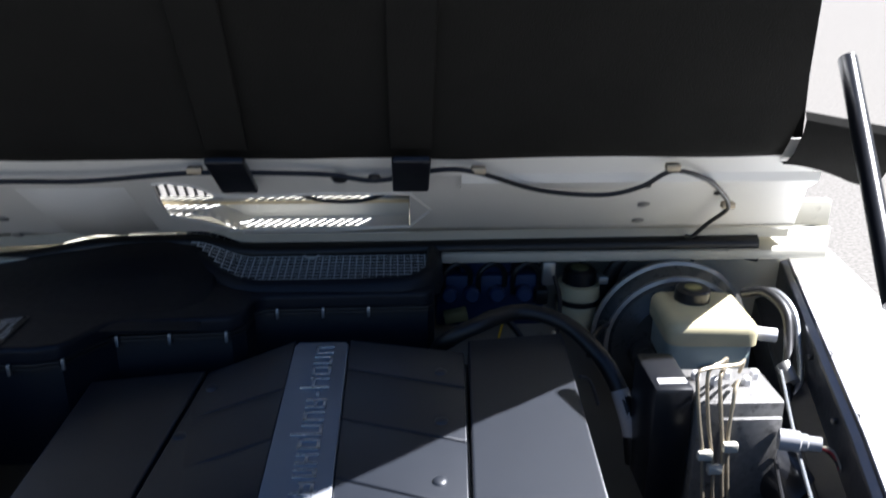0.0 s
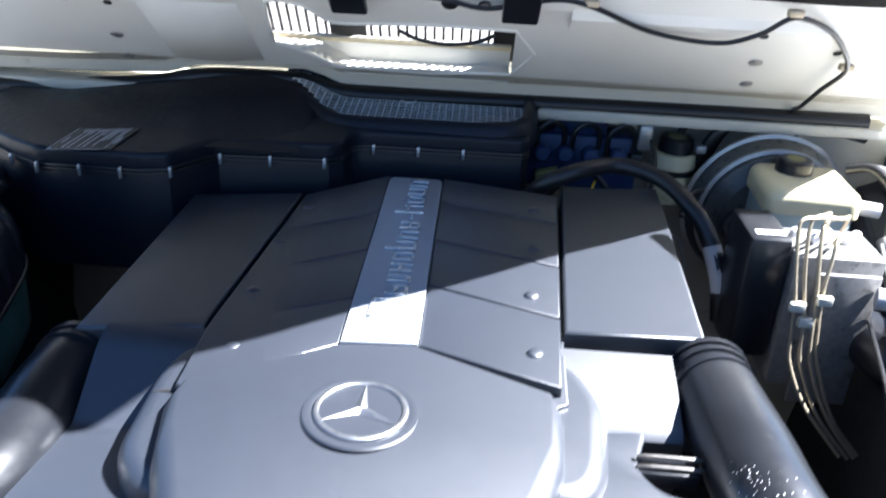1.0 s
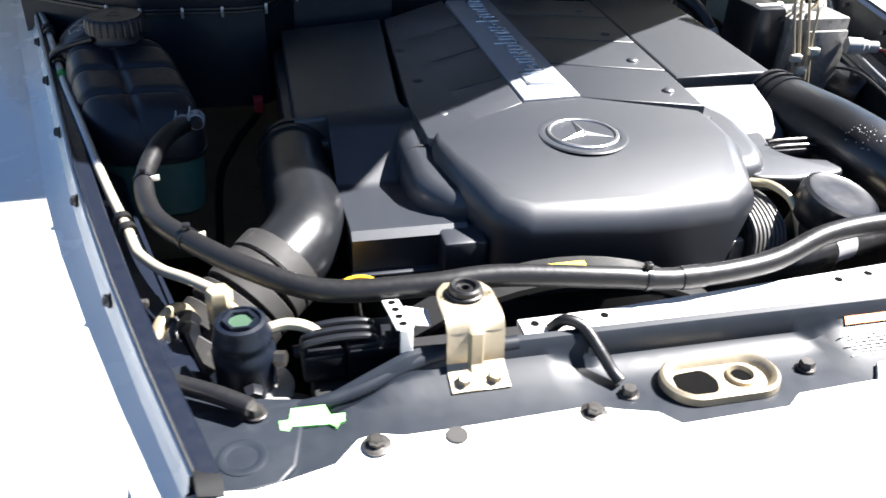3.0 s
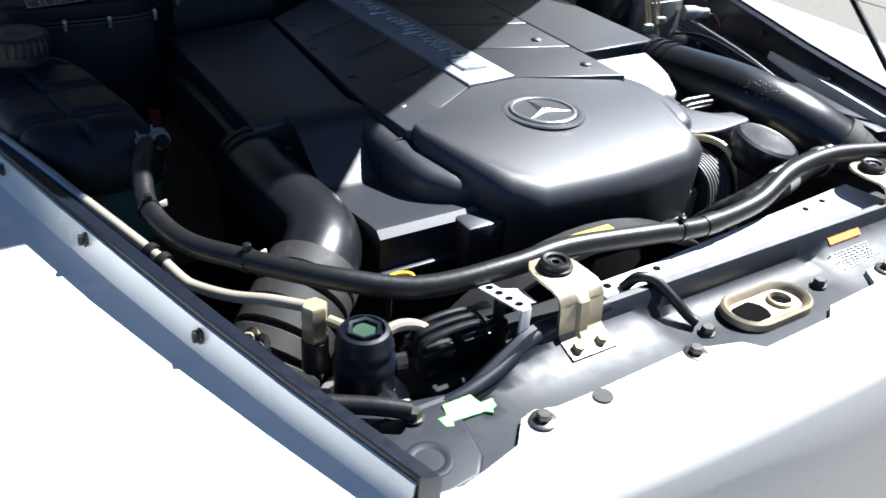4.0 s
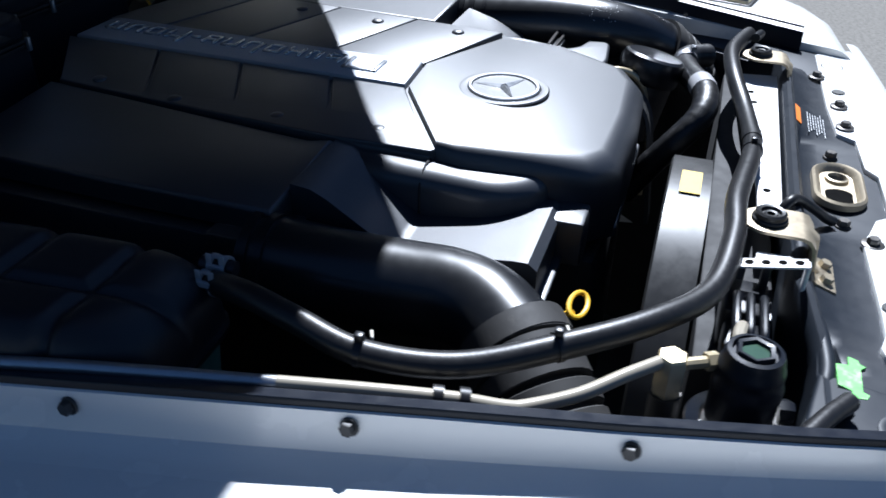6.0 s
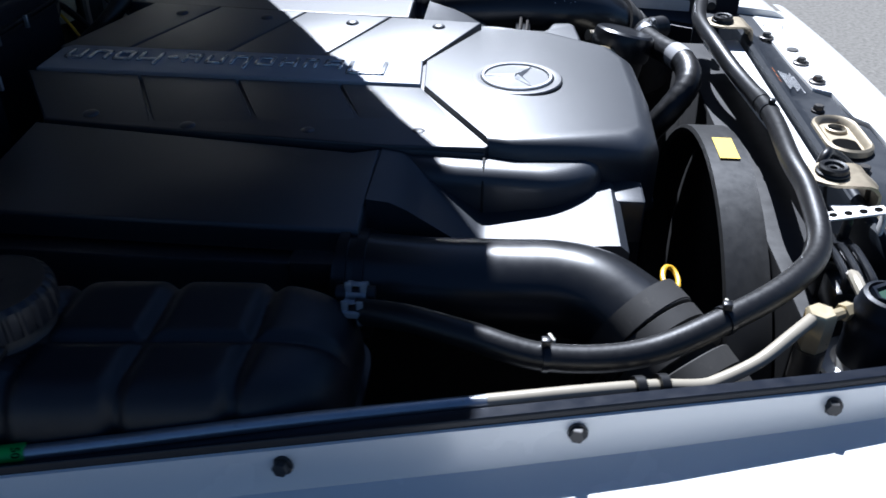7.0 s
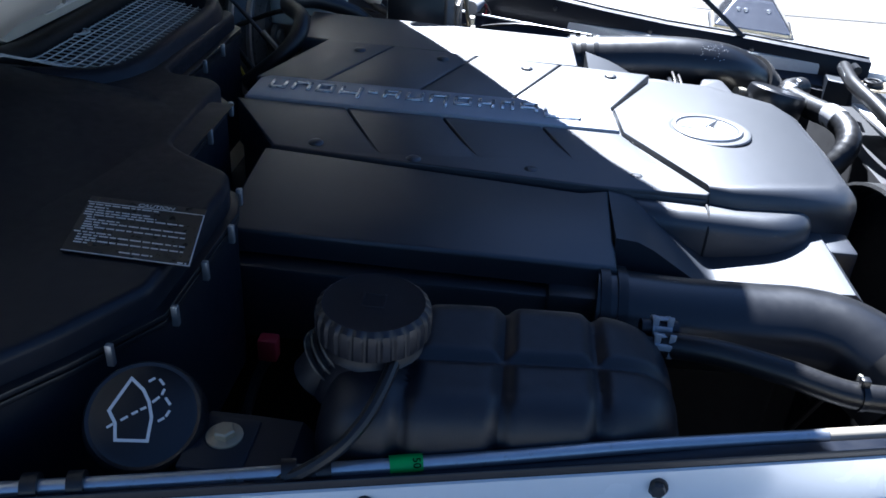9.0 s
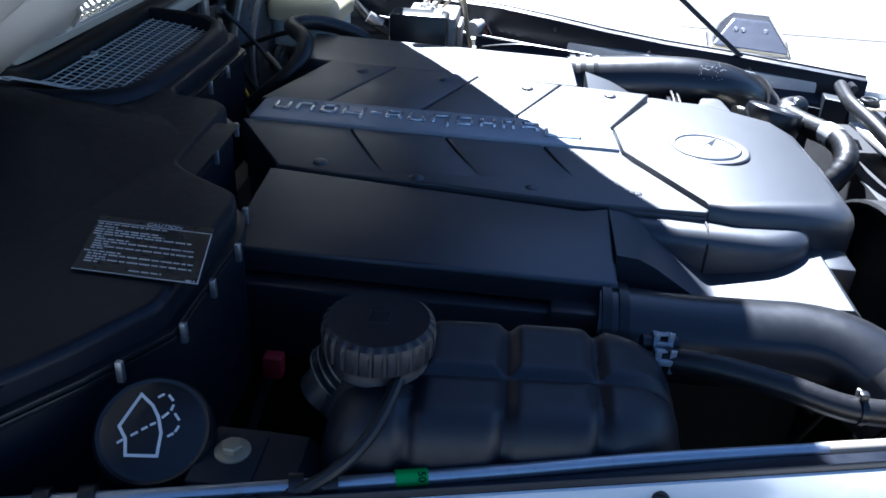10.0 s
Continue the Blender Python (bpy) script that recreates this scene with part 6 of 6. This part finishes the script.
pot = thing("fluid_reservoir", (0.412, 1.315, 1.07), "small cream fluid reservoir with a black cap", "fluid reservoir")
part("bowl", lathe([(0, 0), (0.030, 0), (0.034, 0.015), (0.035, 0.045), (0.033, 0.050), (0.033, 0.056), (0.036, 0.060), (0.034, 0.082), (0, 0.084)], 28, (0.412, 1.305, 1.065)), FLUIDWHITE, pot)
part("strap", lathe([(0.0335, 0), (0.0362, 0.001), (0.0362, 0.008), (0.0335, 0.009)], 28, (0.412, 1.305, 1.113)), SMOOTHPLASTIC, pot)
part("lid", lathe([(0, 0.024), (0.022, 0.024), (0.026, 0.020), (0.0275, 0), (0, 0)], 24, (0.412, 1.305, 1.148)), SMOOTHPLASTIC, pot, "black cap")
part("lid_label", lathe([(0, 0.0006), (0.015, 0.0006), (0.015, 0)], 24, (0.412, 1.305, 1.172)), OLIVE, pot, "faded yellow cap label")
mod = thing("blue_valve_block", (0.25, 1.3, 1.05), "dark blue plastic valve block with hoses", "valve block")
part("block", box(0.178, 0.352, 1.285, 1.345, 1.08, 1.168, 0.005), BLUEMODULE, mod)
part("tower", box(0.216, 0.300, 1.300, 1.345, 1.163, 1.206, 0.005), BLUEMODULE, mod)
for x in (0.186, 0.222, 0.262, 0.305):
    part("solenoid", lathe([(0, 0.026), (0.010, 0.026), (0.013, 0.022), (0.013, 0), (0, 0)], 18, (x + 0.012, 1.285, 1.14), (0, -1, 0.15)), BLUEMODULE, mod)
for x in (0.19, 0.245, 0.30):
    part("loop", tube([(x, 1.28, 1.14), (x, 1.268, 1.178), (x + 0.02, 1.272, 1.193), (x + 0.04, 1.28, 1.178), (x + 0.042, 1.285, 1.15)], 0.0045, 10, 5), RUBBER, mod)
part("plug", box(0.190, 0.228, 1.262, 1.284, 1.096, 1.114, 0.003, 2, Matrix.Rotation(radians(-12), 4, "Y")), OLIVE, mod, "aged yellow tag")
part("plug", box(0.345, 0.366, 1.27, 1.30, 1.155, 1.195, 0.004), STEEL, mod)
part("plug", box(0.335, 0.355, 1.262, 1.29, 1.125, 1.150, 0.004), SMOOTHPLASTIC, mod)
wires = thing("wiring_loom", (0.33, 1.2, 1.05), "loose wires and a yellow stick behind the engine cover", "wiring")
for k, (pts, rad, mat) in enumerate((([(0.20, 1.22, 1.08), (0.235, 1.20, 1.13), (0.27, 1.215, 1.135), (0.31, 1.20, 1.09), (0.33, 1.16, 1.02)], 0.005, RUBBER), ([(0.36, 1.25, 1.18), (0.365, 1.22, 1.15), (0.352, 1.17, 1.10), (0.345, 1.12, 1.03)], 0.0035, RUBBER),
                                    ([(0.285, 1.235, 1.13), (0.270, 1.20, 1.10), (0.262, 1.175, 1.06)], 0.0022, YELLOW), ([(0.35, 1.18, 1.12), (0.338, 1.15, 1.09), (0.33, 1.13, 1.04)], 0.0040, ZINC), ([(0.385, 1.10, 1.12), (0.40, 1.13, 1.14), (0.43, 1.18, 1.13), (0.44, 1.25, 1.10)], 0.004, RUBBER),
                                    ([(0.37, 1.08, 1.10), (0.39, 1.10, 1.08), (0.41, 1.12, 1.03)], 0.0026, GREYPIPE))):
    part("wire" if k != 2 else "yellow_stick", tube(pts, rad, 8, 6), mat, wires)
# hoses and wires between booster and firewall
hoses = thing("heater_hose", (0.48, 1.3, 1.15), "bundle of black heater hoses behind the booster", "hose")
for k, pts in enumerate(([(0.445, 1.33, 1.05), (0.448, 1.30, 1.13), (0.470, 1.285, 1.19), (0.520, 1.29, 1.214), (0.60, 1.30, 1.212), (0.70, 1.30, 1.19)], [(0.465, 1.335, 1.06), (0.470, 1.315, 1.15), (0.500, 1.31, 1.20), (0.57, 1.32, 1.218), (0.66, 1.325, 1.20)],
                         [(0.40, 1.335, 1.10), (0.43, 1.325, 1.19), (0.48, 1.33, 1.216), (0.56, 1.335, 1.20)])):
    part("hose_body", tube(pts, (0.010, 0.008, 0.006)[k], 12, 6), RUBBER, hoses)
for x, z in ((0.445, 1.16), (0.66, 1.205)):
    part("hose_clip", box(x - 0.008, x + 0.008, 1.275, 1.30, z - 0.006, z + 0.006, 0.002), STEEL, hoses)
lines = thing("brake_pipe", (0.68, 1.1, 1.1), "silver brake hoses rising beside the fender rail", "pipe")
for k in range(2):
    part("pipe_run", tube([(0.638 + 0.02 * k, 1.20, 1.17), (0.665 + 0.015 * k, 1.18, 1.18), (0.680 + 0.012 * k, 1.14, 1.165), (0.672 + 0.015 * k, 1.10, 1.13), (0.655 + 0.02 * k, 1.06, 1.10), (0.645, 1.02, 1.08)], 0.0075 - 0.003 * k, 12, 6), GREYPIPE if k else RUBBER, lines)
part("union", tube([(0.655, 1.075, 1.115), (0.66, 1.05, 1.10)], 0.011, 14, 2), STEEL, lines)
card = thing("paper_tag", (0.60, 1.325, 1.21), "pale blank card tucked under the cowl edge", "tag")
part("card", box(0.545, 0.655, 1.300, 1.325, 1.198, 1.2000, 0.0004, 1, Matrix.Rotation(radians(24), 4, "X")), SILVERPLATE, card)

vac = thing("vacuum_pipe", (0.3, 1.1, 1.1), "thick black vacuum hose arching behind the engine", "hose")
part("hose_body", tube([(0.170, 1.150, 1.10), (0.180, 1.095, 1.148), (0.222, 1.085, 1.178), (0.288, 1.122, 1.181), (0.347, 1.098, 1.174), (0.385, 1.048, 1.152), (0.405, 1.018, 1.122), (0.418, 0.992, 1.082), (0.424, 0.975, 1.03)], 0.0115, 16, 7), RUBBER, vac)
part("end_sleeve", tube([(0.4075, 1.014, 1.117), (0.418, 0.992, 1.082), (0.4205, 0.986, 1.066)], 0.0122, 16, 2), GREYSLEEVE, vac, "pale printed sleeve")

rod = thing("hood_prop_rod", (0.497, 0.404, 1.117), "dark metal hood prop rod", "prop rod")
P0, PD = Vector((0.497, 0.404, 1.117)), Vector((0.168, 0.792, 0.586)).normalized()
part("rod", tube([P0, P0 + PD * 0.45], 0.0042, 12, 1), SMOOTHPLASTIC, rod)
part("cylinder", tube([P0 + PD * 0.42, P0 + PD * 0.735], 0.0100, 16, 1), SMOOTHPLASTIC, rod)
part("foot", tube([P0 - PD * 0.018, P0 + PD * 0.012], 0.0072, 12, 1), SMOOTHPLASTIC, rod)
part("pivot_plate", box(0.480, 0.520, 0.385, 0.410, 1.094, 1.106, 0.003), DARKPAINT, rod)

lamp = thing("turn_signal_lamp", (0.665, 0.365, 1.10), "smoked bluish turn signal lamp on the fender top", "marker lamp")
part("gasket", pillow(rounded([(0.606, 0.457), (0.570, 0.319), (0.704, 0.293), (0.742, 0.436)], 0.010), 1.100, 1.117, 0.003), RUBBER, lamp)
LAMP_BASE, LAMP_TOP = [(0.612, 0.450), (0.577, 0.325), (0.700, 0.300), (0.735, 0.430)], [(0.664, 0.410), (0.650, 0.347), (0.702, 0.336), (0.714, 0.400)]


def lamp_ring(k, z, grow=0.0):
    quad = [((1 - k) * a[0] + k * b[0], (1 - k) * a[1] + k * b[1]) for a, b in zip(LAMP_BASE, LAMP_TOP)]
    cx, cy = sum(q[0] for q in quad) / 4, sum(q[1] for q in quad) / 4
    return [(x, y, z) for x, y in rounded([(cx + (x - cx) * (1 + grow), cy + (y - cy) * (1 + grow)) for x, y in quad], 0.006)]


part("lens", loft([lamp_ring(0, 1.116), lamp_ring(0.03, 1.124), lamp_ring(0.92, 1.157), lamp_ring(1.0, 1.1595), lamp_ring(1.0, 1.1600, -0.15)], True), LENS, lamp, "smoked lens with a chrome sheen")
part("amber_band", loft([lamp_ring(0, 1.1165, 0.02), lamp_ring(0.03, 1.1215, 0.02)], True), BRASS, lamp, "amber lower band")
for u, k in ((0.22, 0.62), (0.36, 0.62), (0.80, 0.66)):
    a, b = (Vector(LAMP_BASE[i]).lerp(Vector(LAMP_TOP[i]), k) for i in (0, 1))
    p = a.lerp(b, u)
    part("screw", lathe([(0, 0.002), (0.003, 0.0018), (0.0045, 0), (0, 0)], 12, (p.x, p.y, 1.125 + 0.0345 * k), (-0.6, 0, 0.75)), CHROME, lamp)

tag = thing("yellow_tag", (0.336, 0.704, 1.145), "small yellow tag on the duct collar", "tag")
part("strip", sheet([[Vector(p) for p in ((0.330, 0.712, 1.1502), (0.352, 0.711, 1.1468), (0.352, 0.694, 1.1468), (0.330, 0.695, 1.1502))]], 0.0008, Vector((0.1, 0, 1))), YELLOWTAPE, tag)
rail = thing("wiring_rail", (0.5, 0.75, 1.09), "thin pale pipe running inside the dark fender rail", "pipe")
part("pipe_run", tube([(0.505, 0.60, 1.095), (0.52, 0.66, 1.104), (0.545, 0.74, 1.110), (0.585, 0.88, 1.115), (0.64, 1.05, 1.12)], 0.0022, 10, 6), GREYPIPE, rail)
part("cable_run", tube([(0.40, 0.41, 1.10), (0.455, 0.55, 1.112), (0.50, 0.70, 1.118), (0.53, 0.80, 1.115), (0.58, 0.92, 1.08)], 0.0024, 8, 6), RUBBER, rail)
part("channel", box(0.470, 0.492, 0.42, 0.60, 1.098, 1.108, 0.003, 2, Matrix.Rotation(radians(-14), 4, "Z")), DARKPAINT, rail)
